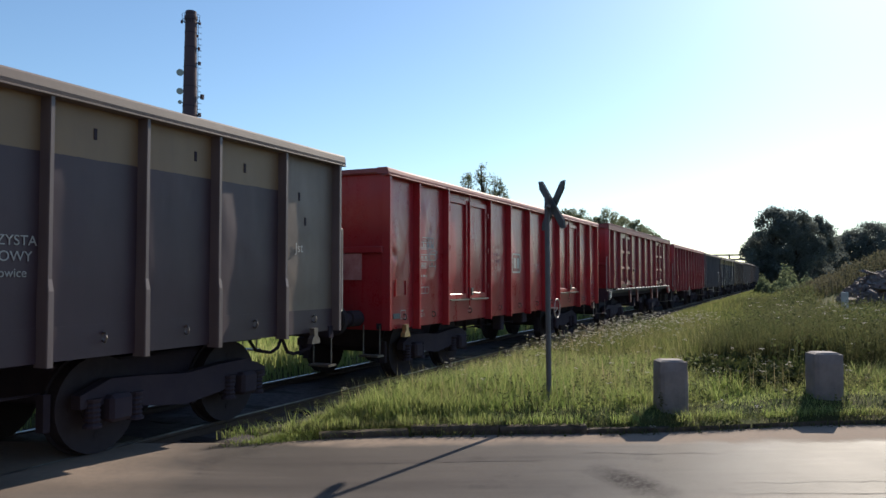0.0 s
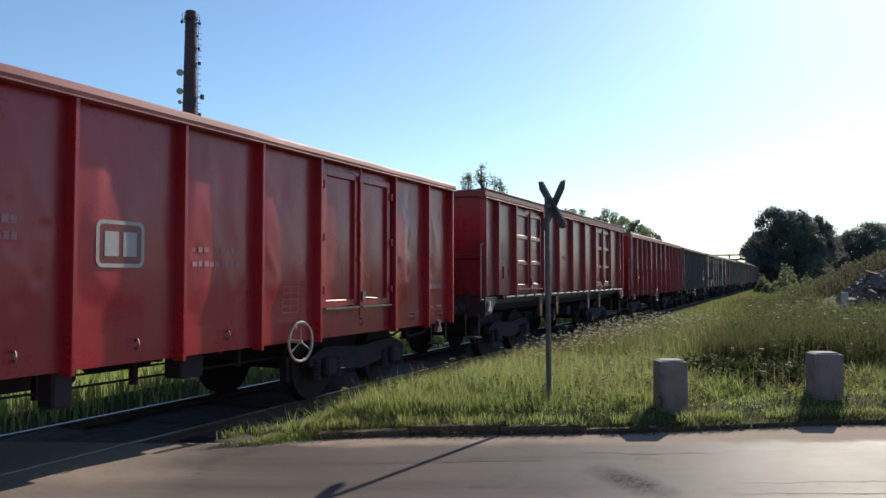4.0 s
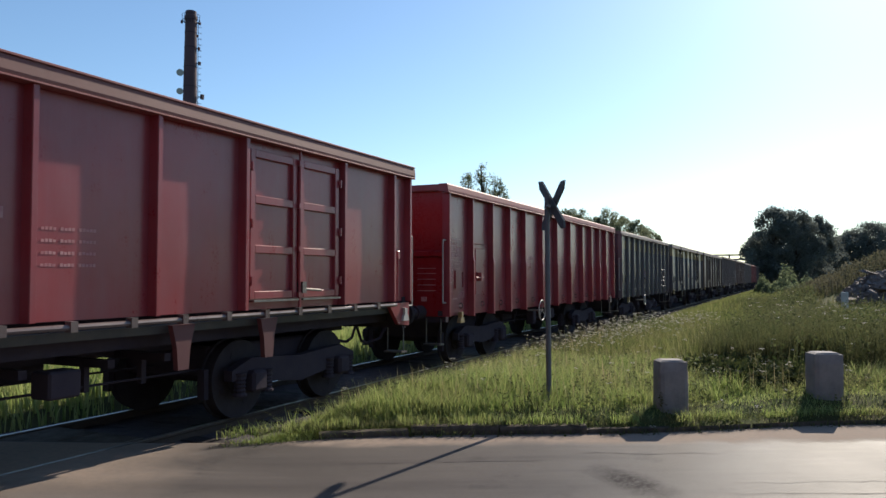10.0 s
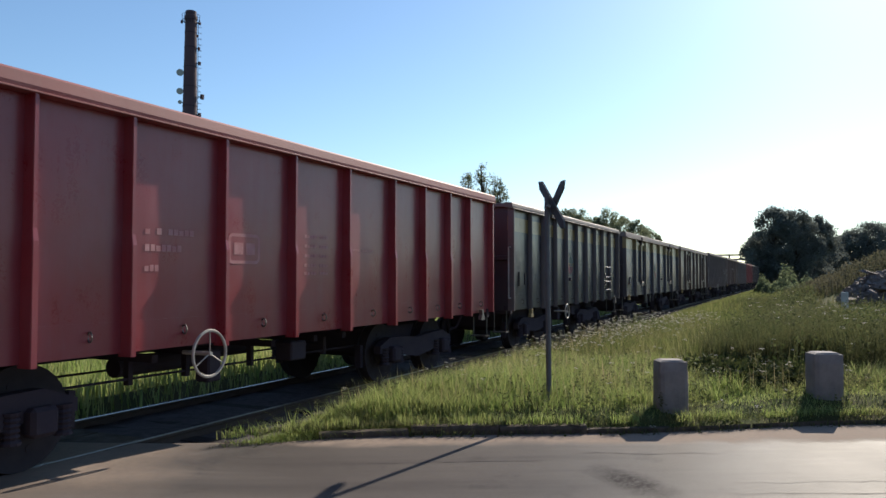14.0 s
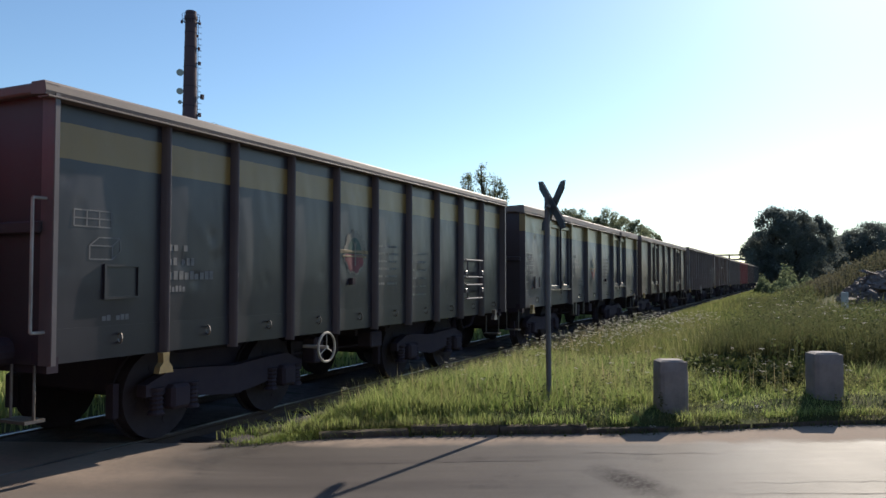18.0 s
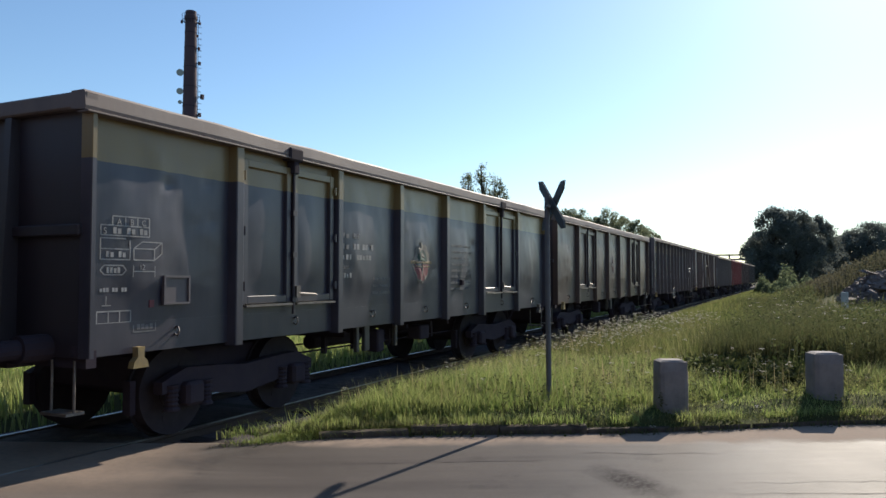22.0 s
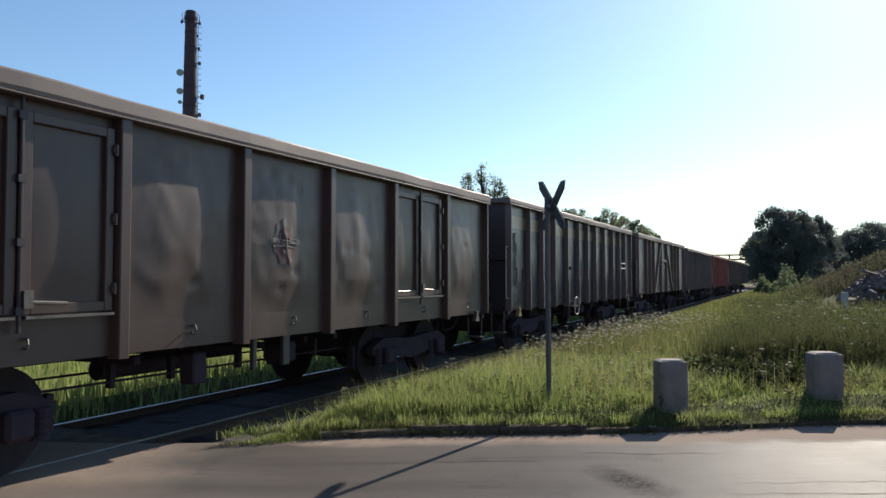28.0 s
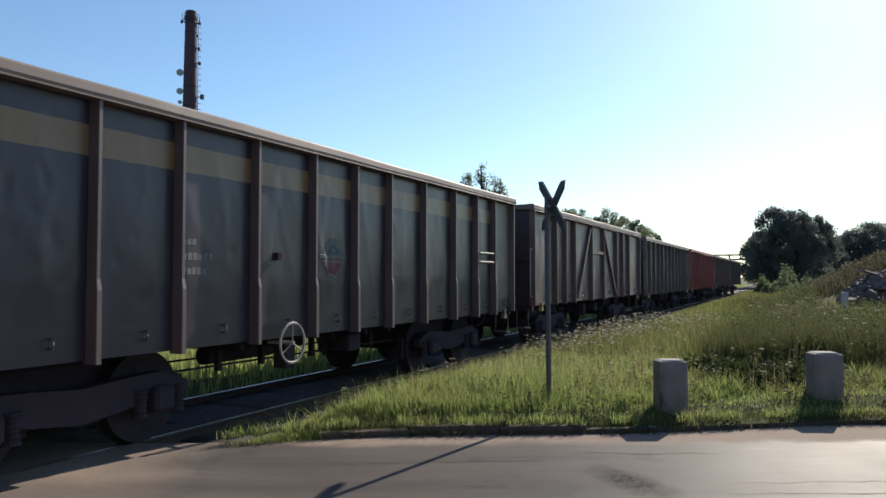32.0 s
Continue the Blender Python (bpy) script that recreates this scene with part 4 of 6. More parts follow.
def lettering(text, side_x, y, z, size, mat, parent, spin=1):
    cu = bpy.data.curves.new("lettering", "FONT")
    cu.body, cu.size, cu.extrude, cu.align_x = text, size, 0.0015, "LEFT"
    ob = new("lettering", cu)
    cu.materials.append(mat)
    ob.parent = parent
    ob.matrix_basis = Matrix.Translation((side_x, y, z)) @ Matrix(((0, 0, 1, 0), (1, 0, 0, 0), (0, 1, 0, 0), (0, 0, 0, 1)))
    return ob


def door_leaf(w, side, y0, y1, z0, z1, mat, style, lock_right, bulge, dent, seed):
    """One leaf of a side door: a dented panel with raised stiles and rails, hinges and a sill."""
    x0, x1 = PLATE + 0.004, PLATE + 0.056
    s = lambda a, b: (min(side * a, side * b), max(side * a, side * b))
    fw = 0.085
    bm = skin(side, y0 + 0.02, y1 - 0.02, z0 + 0.02, z1 - 0.02, bulge * 0.7, dent * 0.6, seed, 8, 16)
    bmesh.ops.translate(bm, verts=bm.verts, vec=(side * 0.008, 0, 0))
    leaf = part("door", bm, mat, w, smooth=True)
    for a, b in ((y0, y0 + fw), (y1 - fw, y1)):
        part("stile", B(*s(x0, x1), a, b, z0, z1, bevel=0.006), mat, leaf)
    zr = [(z0, z0 + fw), (z1 - fw, z1)]
    if style == "three":
        zr += [(z0 + (z1 - z0) * k / 3 - 0.045, z0 + (z1 - z0) * k / 3 + 0.045) for k in (1, 2)]
    for a, b in zr:
        part("rail", B(*s(x0, x1 - 0.003), y0 + fw + 0.001, y1 - fw - 0.001, a, b, bevel=0.006), mat, leaf)
    hy = y0 if lock_right else y1
    for k in (0.12, 0.5, 0.88):
        z = z0 + (z1 - z0) * k
        bm = bmesh.new()
        rod(bm, (side * (x1 + 0.02), hy, z - 0.05), (side * (x1 + 0.02), hy, z + 0.05), 0.02, seg=7)
        box(bm, *s(x0, x1 + 0.02), hy - 0.03, hy + 0.03, z - 0.02, z + 0.025)
        part("hinge", bm, mat, leaf)
    part("door_sill", B(*s(x0, x1 + 0.045), y0 + 0.02, y1 - 0.02, z0 - 0.035, z0 - 0.012), M_STEEL, leaf, "bare worn steel sill")
    return leaf


def bogie(w, yc, detail):
    bg = part("bogie", B(-0.66, 0.66, yc - 1.25, yc + 1.25, 0.48, 0.86, bevel=0.03), M_DARK, w, "grimy dark two-axle bogie")
    for side in (-1, 1):
        sec = []
        for y, za, zb in ((-1.28, 0.48, 0.60), (-0.95, 0.50, 0.72), (-0.5, 0.40, 0.70), (0, 0.34, 0.66), (0.5, 0.40, 0.70), (0.95, 0.50, 0.72), (1.28, 0.48, 0.60)):
            sec.append([(side * 0.93, yc + y, za), (side * 1.05, yc + y, za), (side * 1.05, yc + y, zb), (side * 0.93, yc + y, zb)])
        part("side_frame", loft(bmesh.new(), sec), M_DARK, bg)
        for dy in (-0.9, 0.9):
            part("axle_box", B(*((0.98, 1.16) if side > 0 else (-1.16, -0.98)), yc + dy - 0.13, yc + dy + 0.13, 0.33, 0.58, bevel=0.035), M_DARK, bg)
            for e in (-0.24, 0.24):
                zz = [0.30 + 0.022 * k for k in range(13)]
                part("spring", loft(bmesh.new(), [[(side * 1.04 + r_ * math.cos(a_), yc + dy + e + r_ * math.sin(a_), z_) for a_ in [i_ * math.pi / 5 for i_ in range(10)]] for z_, r_ in zip(zz, [0.085, 0.085] + [0.058, 0.075] * 5 + [0.08])]), M_DARK, bg)
        for e in (-1.42, -0.38, 0.38, 1.42):
            part("brake_shoe", B(*((0.70, 0.80) if side > 0 else (-0.80, -0.70)), yc + e - 0.035, yc + e + 0.035, 0.28, 0.62), M_DARK, bg)
    for dy in (-0.9, 0.9):
        bm = bmesh.new()
        rod(bm, (-1.08, 0, 0), (1.08, 0, 0), 0.075, seg=10)
        for sx in (-0.7535, 0.7535):
            rod(bm, (sx - 0.068, 0, 0), (sx + 0.068, 0, 0), WHEEL_R, seg=28)
            k = 1 if sx > 0 else -1
            rod(bm, (sx - k * 0.07, 0, 0), (sx - k * 0.10, 0, 0), WHEEL_R + 0.028, seg=28)
            rod(bm, (sx + k * 0.068, 0, 0), (sx + k * 0.085, 0, 0), 0.20, seg=16)
            for a in range(4):
                an = a * math.pi / 2
                rod(bm, (sx + k * 0.066, 0.29 * math.cos(an), 0.29 * math.sin(an)), (sx + k * 0.074, 0.29 * math.cos(an), 0.29 * math.sin(an)), 0.045, seg=8)
        ws = part("wheelset", bm, M_TYRE, bg)
        ws.location = (0, yc + dy, WHEEL_R)
        WHEELSETS.append((ws, yc + dy))


def buffers(w, yend, sgn, body_half_y):
    for sx in (-0.875, 0.875):
        bm = bmesh.new()
        rod(bm, (sx, sgn * (body_half_y - 0.02), 1.05), (sx, sgn * (body_half_y + 0.32), 1.05), 0.12, seg=14)
        rod(bm, (sx, sgn * (body_half_y + 0.32), 1.05), (sx, sgn * (yend - 0.05), 1.05), 0.085, seg=14)
        bf = part("buffer", bm, M_DARK, w)
        bm = bmesh.new()
        rod(bm, (sx, sgn * (yend - 0.05), 1.05), (sx, sgn * (yend - 0.005), 1.05), 0.225, 0.20, seg=20)
        part("buffer_head", bm, M_TYRE, bf, "greasy dark buffer plate")
    bm = bmesh.new()
    box(bm, -0.05, 0.05, *sorted((sgn * body_half_y, sgn * (body_half_y + 0.42))), 0.98, 1.10)
    ring(bm, (0, sgn * (body_half_y + 0.40), 0.96), (1, 0, 0), 0.10, 0.03, 12, 5)
    part("coupling_hook", bm, M_DARK, w)
    for sx in (-0.35, 0.35):
        bm = bmesh.new()
        pts = [(sx, sgn * (body_half_y + 0.02), 0.95), (sx * 0.9, sgn * (body_half_y + 0.25), 0.85), (sx * 0.8, sgn * (body_half_y + 0.45), 0.60), (sx * 0.6, sgn * (yend + 0.0), 0.55)]
        pipe(bm, pts, 0.025, 7)
        part("brake_hose", bm, M_DARK, w)


def tow_hook(w, side, y, z, mat=None):
    bm = bmesh.new()
    x = side * (HALF - 0.02)
    a, b = sorted((x, side * (HALF + 0.05)))
    loft(bm, [[(q, y - 0.04, z), (q, y + 0.04, z), (q, y + 0.035, z - 0.09), (q, y + 0.075, z - 0.13), (q, y + 0.09, z - 0.19), (q, y - 0.09, z - 0.19), (q, y - 0.075, z - 0.13), (q, y - 0.035, z - 0.09)] for q in (a, b)])
    part("tow_hook", bm, mat or M_YELLOW, w, "yellow painted rope hook")


def handwheel(w, side, y, z, r=0.23):
    bm = bmesh.new()
    x = side * (HALF + 0.13)
    ring(bm, (x, y, z), (1, 0, 0), r, 0.016, 26, 6)
    for k in range(3):
        a = math.pi / 2 + k * 2 * math.pi / 3
        rod(bm, (x, y, z), (x, y + r * math.cos(a), z + r * math.sin(a)), 0.007, seg=6)
    rod(bm, (x - side * 0.35, y, z), (x + side * 0.02, y, z), 0.022, seg=8)
    part("brake_handwheel", bm, M_HANDRAIL, w, "pale worn brake handwheel")


def wagon(near, far, mat, ribs, label, bottom=0.88, rim_mat=None, rib_mat=None, rib=(0.021, 0.054, "hat"), foot=0.0, doors=(), bulge=0.012, dent=0.012,
          rim_h=0.13, rim_out=0.062, sill_mat=None, last_mat=None, end_mat=None, low_frame=False, braces=(), hatch=None, top=3.27, seed=1.0, gear=True, hooks=True, wheel=None, wheel_z=0.9, rails=(-1, 1), lock_mat=None, lip_mat=None, buf=(0.55, 0.55), hook=0.55, wheel_r=0.23):
    """An open bogie wagon with steel sides. near, far: the ends of its rim along the line at the start; ribs: places from the near end."""
    L = far - near
    yc = (near + far) / 2
    w = thing("open_wagon", label, "freight wagon", "wagons of the train", (XC, yc, 0))
    TRAIN.append((w, yc))
    rim_mat, rib_mat = rim_mat or mat, rib_mat or mat
    h = L / 2 - 0.09                        # half the length of the box
    zt = top - rim_h
    fr = 1.30 if low_frame else bottom       # underside of the side plates
    rw, rd, style = rib
    lo = fr if low_frame else fr + 0.27     # the folded lower plate ends here
    bays = []
    ys = [-h + 0.02] + [r - near - L / 2 for r in ribs] + [h - 0.02]
    doors = [(a - near, b - near, st) for a, b, st in doors]
    wheel = wheel and wheel - near
    hatch = hatch and (hatch[0] - near, hatch[1] - near, *hatch[2:])
    braces = [(a - near, za, b - near, zb) for a, za, b, zb in braces]
    for side in (1, -1):
        # back plate that closes the side
        part("side_wall", B(*sorted((side * (PLATE - 0.03), side * (PLATE - 0.012))), -h, h, fr + 0.02, zt + 0.02), mat, w)
        for i, (a, b) in enumerate(zip(ys, ys[1:])):
            if side > 0:
                fl = any(abs(a - (da - L / 2)) < 0.1 for da, db, _ in doors)
                bays.append((a, b, lo, zt + 0.01, 0 if fl else bulge, 0 if fl else dent, seed + i * 1.37))
            if not low_frame:
                part("rope_ring", ring(bmesh.new(), (side * (PLATE + 0.038), (a + b) / 2 + 0.1, fr + 0.17), (0.3, 0.9, 0), 0.045, 0.009, 10, 5), M_STEEL, w)
            mm = last_mat if (last_mat and i == len(ys) - 2) else mat
            flat = any(abs(a - (da - L / 2)) < 0.1 for da, db, _ in doors)
            part("side_panel", skin(side, a, b, lo, zt + 0.01, 0 if flat else bulge, 0 if flat else dent, seed + i * 1.37 + (5 if side < 0 else 0)), mm, w, smooth=True)
        if not low_frame:
            part("lower_sill", B(*sorted((side * (PLATE - 0.01), side * (PLATE + 0.004))), -h, h, fr, fr + 0.285), sill_mat or mat, w)
        for i, y in enumerate(ys):
            ends = i in (0, len(ys) - 1)
            part("corner_post" if ends else "side_rib", rib_mesh(side, y, (fr if low_frame else bottom) - (0.0 if low_frame or ends else 0.03), zt + 0.01, (min(rw * 1.25, 0.026) if ends else rw), rd, style if not ends else "hat", foot if not ends else 0), rib_mat, w)
        for a, b, st in doors:
            mid = (a + b) / 2
            z0, z1 = fr + (0.12 if low_frame else 0.40), zt - 0.13
            for la, lb, lk in ((a + 0.10, mid - 0.025, True), (mid + 0.025, b - 0.10, False)):
                door_leaf(w, side, la - L / 2, lb - L / 2, z0, z1, mat, st, lk, bulge, dent, seed + la)
            bm = bmesh.new()
            rod(bm, (side * (PLATE + 0.075), mid - L / 2, z0 - 0.14), (side * (PLATE + 0.075), mid - L / 2, z1 + 0.10), 0.018, seg=7)
            for k in (0.02, 0.35, 0.66, 0.97):
                zz = z0 + (z1 - z0) * k
                box(bm, *sorted((side * (PLATE + 0.01), side * (PLATE + 0.095))), mid - L / 2 - 0.035, mid - L / 2 + 0.035, zz - 0.03, zz + 0.03)
            part("lock_bar", bm, lock_mat or rib_mat, w)
            bm = bmesh.new()
            rod(bm, (side * (PLATE + 0.095), mid - L / 2 + 0.02, z0 + 0.10), (side * (PLATE + 0.105), mid - L / 2 + 0.40, z0 + 0.08), 0.016, seg=7)
            box(bm, *sorted((side * (PLATE + 0.02), side * (PLATE + 0.11))), mid - L / 2 + 0.02, mid - L / 2 + 0.10, z0 + 0.05, z0 + 0.19)
            part("door_handle", bm, M_STEEL, w)
        for a, za, b, zb in braces:
            p0, p1 = Vector((side * (PLATE + 0.04), a - L / 2, za)), Vector((side * (PLATE + 0.04), b - L / 2, zb))
            d = (p1 - p0).normalized()
            n_ = Vector((0, -d.z, d.y)) * 0.045
            o = Vector((side * 0.05, 0, 0))
            part("brace", loft(bmesh.new(), [[p - n_ - o, p - n_ + o, p + n_ + o, p + n_ - o] for p in (p0, p1)]), rib_mat, w)
        if hatch:
            a, b, z0, z1 = hatch
            for zz, e in ((z1 + 0.07, 0.0), (z1 - 0.02, 0.08)):
                part("hatch_rail", B(*sorted((side * (PLATE + 0.004), side * (PLATE + 0.05))), a - L / 2 + e, b - L / 2 - 0.12, zz, zz + 0.016), RED_RIM, w)
            hp = part("hatch", B(*sorted((side * (PLATE + 0.004), side * (PLATE + 0.022))), a - L / 2, b - L / 2, z0, z1, bevel=0.008), mat, w)
            bm = bmesh.new()
            rod(bm, (side * (PLATE + 0.07), a - L / 2 + 0.1, z0 + 0.02), (side * (PLATE + 0.07), a - L / 2 + 0.1, z1 - 0.03), 0.013, seg=8)
            part("hatch_bar", bm, rib_mat, hp)
            bm = bmesh.new()
            rod(bm, (side * (PLATE + 0.085), a - L / 2 + 0.1, z0 + 0.33), (side * (PLATE + 0.085), a - L / 2 + 0.46, z0 + 0.33), 0.015, seg=7)
            box(bm, *sorted((side * (PLATE + 0.03), side * (PLATE + 0.105))), a - L / 2 + 0.32, a - L / 2 + 0.38, z0 + 0.27, z0 + 0.43)
            part("hatch_handle", bm, rim_mat, hp)
        # top rim along the side, slightly buckled
        n = 40
        sec = []
        for i in range(n + 1):
            y = -L / 2 + L * i / n
            o = 0.016 * noise.noise((y * 0.9, seed, 0)) * (dent * 40)
            dz = 0.012 * noise.noise((y * 0.8, seed, 4)) * (dent * 40)
            sec.append([(side * (PLATE - 0.06), y, zt + dz), (side * (HALF + rim_out * 0.9 + o), y, zt - 0.015 + dz), (side * (HALF + rim_out + o), y, zt + 0.02 + dz),
                        (side * (HALF + rim_out * 0.85 + o), y, zt + rim_h - 0.02 + dz), (side * (HALF + rim_out * 0.55), y, zt + rim_h + dz), (side * (PLATE - 0.06), y, zt + rim_h + dz)])
        part("top_rim", loft(bmesh.new(), sec), rim_mat, w)
        part("rim_flange", B(*sorted((side * (PLATE + 0.005), side * (HALF + rim_out + 0.012))), -L / 2 + 0.01, L / 2 - 0.01, zt - 0.034, zt - 0.017, bevel=0.004), lip_mat or rim_mat, w)
        if lip_mat:
            part("rim_lip", B(*sorted((side * (HALF + rim_out * 0.3), side * (HALF + rim_out * 1.05))), -L / 2 + 0.01, L / 2 - 0.01, zt + rim_h - 0.012, zt + rim_h + 0.010, bevel=0.004), lip_mat, w)
        # sole bar and its fittings
        zs = 1.24 if low_frame else bottom + 0.02
        part("sole_bar", B(*sorted((side * (PLATE - (0.36 if low_frame else 0.12)), side * (PLATE - (0.26 if low_frame else 0.02)))), -h, h, 0.98 if low_frame else bottom + 0.01, fr + 0.1), M_DARK, w)
        if low_frame:
            bm = bmesh.new()
            rod(bm, (side * (HALF + 0.05), -h + 0.9, 1.25), (side * (HALF + 0.05), h - 0.5, 1.25), 0.026, seg=8)
            k = -h + 1.0
            while k < h - 0.5:
                box(bm, *sorted((side * (HALF + 0.01), side * (HALF + 0.085))), k - 0.035, k + 0.035, 1.21, 1.30)
                k += 0.62
            part("locking_shaft", bm, SHAFT, w, "worn steel locking shaft under the doors")
            for k in (-2.86, -1.55, 1.55, 2.86):
                part("frame_bracket", loft(bmesh.new(), [[(side * (HALF - 0.03), k - e, z), (side * (HALF + 0.03), k - e, z), (side * (HALF + 0.03), k + e, z), (side * (HALF - 0.03), k + e, z)] for z, e in ((0.76, 0.07), (0.98, 0.09), (1.2, 0.15))]), BRACKET, w)
        if hooks:
            tow_hook(w, side, -h + hook, bottom + (0.06 if hook < 1 else 0.0))
            tow_hook(w, side, h - 0.55, bottom + 0.06, M_STEEL)
        if wheel:
            handwheel(w, side, wheel - L / 2, wheel_z, wheel_r)
    for sgn in (-1, 1):
        # a near-black end_mat paints in the shade on the end walls
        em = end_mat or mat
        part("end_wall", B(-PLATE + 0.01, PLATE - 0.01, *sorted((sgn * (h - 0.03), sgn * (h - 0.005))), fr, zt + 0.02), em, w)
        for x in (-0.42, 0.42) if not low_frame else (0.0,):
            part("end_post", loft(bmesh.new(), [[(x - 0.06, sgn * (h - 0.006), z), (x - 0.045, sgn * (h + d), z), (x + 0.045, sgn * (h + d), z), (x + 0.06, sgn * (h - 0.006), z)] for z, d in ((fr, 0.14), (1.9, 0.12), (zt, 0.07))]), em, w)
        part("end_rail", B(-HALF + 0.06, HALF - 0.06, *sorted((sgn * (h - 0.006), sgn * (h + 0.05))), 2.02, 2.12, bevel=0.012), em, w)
        part("end_rim", B(-HALF - 0.05, HALF + 0.05, *sorted((sgn * (h - 0.05), sgn * (h + 0.088))), zt + 0.004, zt + rim_h - 0.006, bevel=0.015), rim_mat, w)
        part("headstock", B(-HALF + 0.04, HALF - 0.04, *sorted((sgn * (h - 0.14), sgn * (h - 0.035))), 0.88, fr + 0.06), M_DARK, w)
        buffers(w, L / 2 + (buf[0] if sgn < 0 else buf[1]), sgn, h - 0.05)
        for sx in (1, -1) if sgn in rails else ():
            x = sx * (HALF - 0.02)
            yy = sgn * (h + 0.13)
            part("handrail", pipe(bmesh.new(), [(x, sgn * h, 2.3), (x, yy, 2.3), (x, yy, 1.22), (x, sgn * h, 1.22)], 0.014, 7), M_HANDRAIL, w, "thin pale steel handrail")
        for sx in (1, -1):
            bm = bmesh.new()
            x = sx * (HALF - 0.25)
            yy = sgn * (h + 0.02)
            pipe(bm, [(x - 0.14, yy, 0.95), (x - 0.14, yy, 0.5), (x + 0.14, yy, 0.5), (x + 0.14, yy, 0.95)], 0.012, 6)
            box(bm, x - 0.16, x + 0.16, *sorted((yy - 0.09, yy + 0.09)), 0.49, 0.515)
            part("footstep", bm, M_STEEL, w)
    part("floor", B(-PLATE + 0.04, PLATE - 0.04, -h + 0.05, h - 0.05, 1.12, 1.2), M_FLOOR, w)
    part("centre_sill", B(-0.22, 0.22, -h + 0.1, h - 0.1, 0.82, 1.11), M_DARK, w)
    k = 2.55 if L < 11.5 else 3.95
    for sgn in (-1, 1):
        bogie(w, sgn * k, gear)
    # brake gear between the bogies
    part("air_tank", rod(bmesh.new(), (-0.5, 0.55, 0.72), (-0.5, 1.35, 0.72), 0.17, seg=14), M_DARK, w)
    part("brake_cylinder", rod(bmesh.new(), (0.25, -1.6, 0.70), (0.25, -0.3, 0.70), 0.11, seg=12), M_DARK, w)
    for x in (0.6, -0.2):
        part("brake_rod", rod(bmesh.new(), (x, -k + 1.2, 0.62), (x, k - 1.2, 0.60), 0.014, seg=6), M_DARK, w)
    for y in (-1.7, -0.9, 0.2, 1.1, 1.8):
        if abs(y) < k - 1.3:
            bm = box(bmesh.new(), -0.9, 0.95, y - 0.04, y + 0.04, 0.80, 0.88)
            part("cross_beam", box(bm, 0.55, 0.62, y - 0.03, y + 0.03, 0.55, 0.85), M_DARK, w)
    part("valve_box", B(0.9, 1.15, 0.3, 0.62, 0.62, 0.86, bevel=0.02), M_DARK, w)
    part("load_lever", B(1.0, 1.2, -1.2, -1.0, 0.55, 0.88, bevel=0.02), M_DARK, w)
    SURF[w.name] = (near, L, bays)
    return w


RED = paint("red_wagon_paint", (0.40, 0.020, 0.032), (0.34, 0.14, 0.14), dusty=0.25)
RED_RIM = paint("red_rim_paint", (0.27, 0.060, 0.060), (0.36, 0.21, 0.20), dusty=0.4, rough=0.58)
DULLRED = paint("dull_red_end_paint", (0.21, 0.020, 0.026), (0.20, 0.09, 0.09), dusty=0.3)
FARRED = paint("weathered_red_paint", (0.24, 0.045, 0.05), (0.26, 0.15, 0.14), dusty=0.4)
SHAFT = paint("grimy_shaft_paint", (0.12, 0.085, 0.082), (0.26, 0.20, 0.18), dusty=0.4)
BRACKET = paint("grimy_red_bracket", (0.12, 0.030, 0.032), (0.11, 0.055, 0.055), dusty=0.25, rough=0.6)
DIRTRIM = paint("dirt_caked_rim", (0.17, 0.050, 0.046), (0.21, 0.115, 0.10), dusty=0.5, rusty=0.6, rough=0.6)
VIVID = paint("vivid_red_end_paint", (0.30, 0.012, 0.018), (0.26, 0.08, 0.08), dusty=0.15)
# near-black colour: shade of the end walls painted in; also the dark lock bars
DARKSHADE = paint("dark_paint_and_end_shade", (0.036, 0.028, 0.037), (0.075, 0.059, 0.066), dusty=0.3, rough=0.5)
BROWN_RED = paint("brown_red_paint", (0.30, 0.036, 0.047), (0.28, 0.14, 0.15), dusty=0.36)
OXIDE = paint("oxide_red_paint", (0.28, 0.032, 0.044), (0.28, 0.15, 0.165), dusty=0.38)
SLATE = paint("slate_paint_tan_band", (0.066, 0.037, 0.048), (0.115, 0.074, 0.075), dusty=0.3, band=(2.70, 3.2, (0.25, 0.158, 0.080)), rough=0.48)
CREAM = paint("dirty_cream_paint", (0.20, 0.145, 0.115), (0.11, 0.08, 0.068), dusty=0.5, rough=0.45)
GREEN = paint("dark_green_paint_yellow_band", (0.027, 0.024, 0.034), (0.085, 0.067, 0.075), dusty=0.2, band=(2.67, 2.97, (0.24, 0.150, 0.045)), rough=0.32)
TEAL = paint("faded_green_paint_olive_band", (0.047, 0.045, 0.064), (0.15, 0.125, 0.138), dusty=0.3, band=(2.70, 3.2, (0.235, 0.165, 0.062)), rough=0.32)
BROWN = paint("grey_brown_paint", (0.080, 0.047, 0.041), (0.145, 0.098, 0.079), dusty=0.4, rusty=0.7, rough=0.36)
SLATE2 = paint("blue_grey_paint_tan_band", (0.040, 0.030, 0.043), (0.11, 0.080, 0.088), dusty=0.26, band=(2.73, 3.0, (0.25, 0.150, 0.065)), rough=0.33)
RUSTBROWN = paint("rusty_brown_paint", (0.14, 0.088, 0.080), (0.24, 0.175, 0.155), dusty=0.42, rusty=0.7, rough=0.42)
NAVY = paint("dull_navy_paint", (0.042, 0.034, 0.044), (0.12, 0.092, 0.092), dusty=0.35)
DARKBROWN = paint("dark_brown_paint", (0.085, 0.05, 0.055), (0.15, 0.11, 0.105), dusty=0.4)
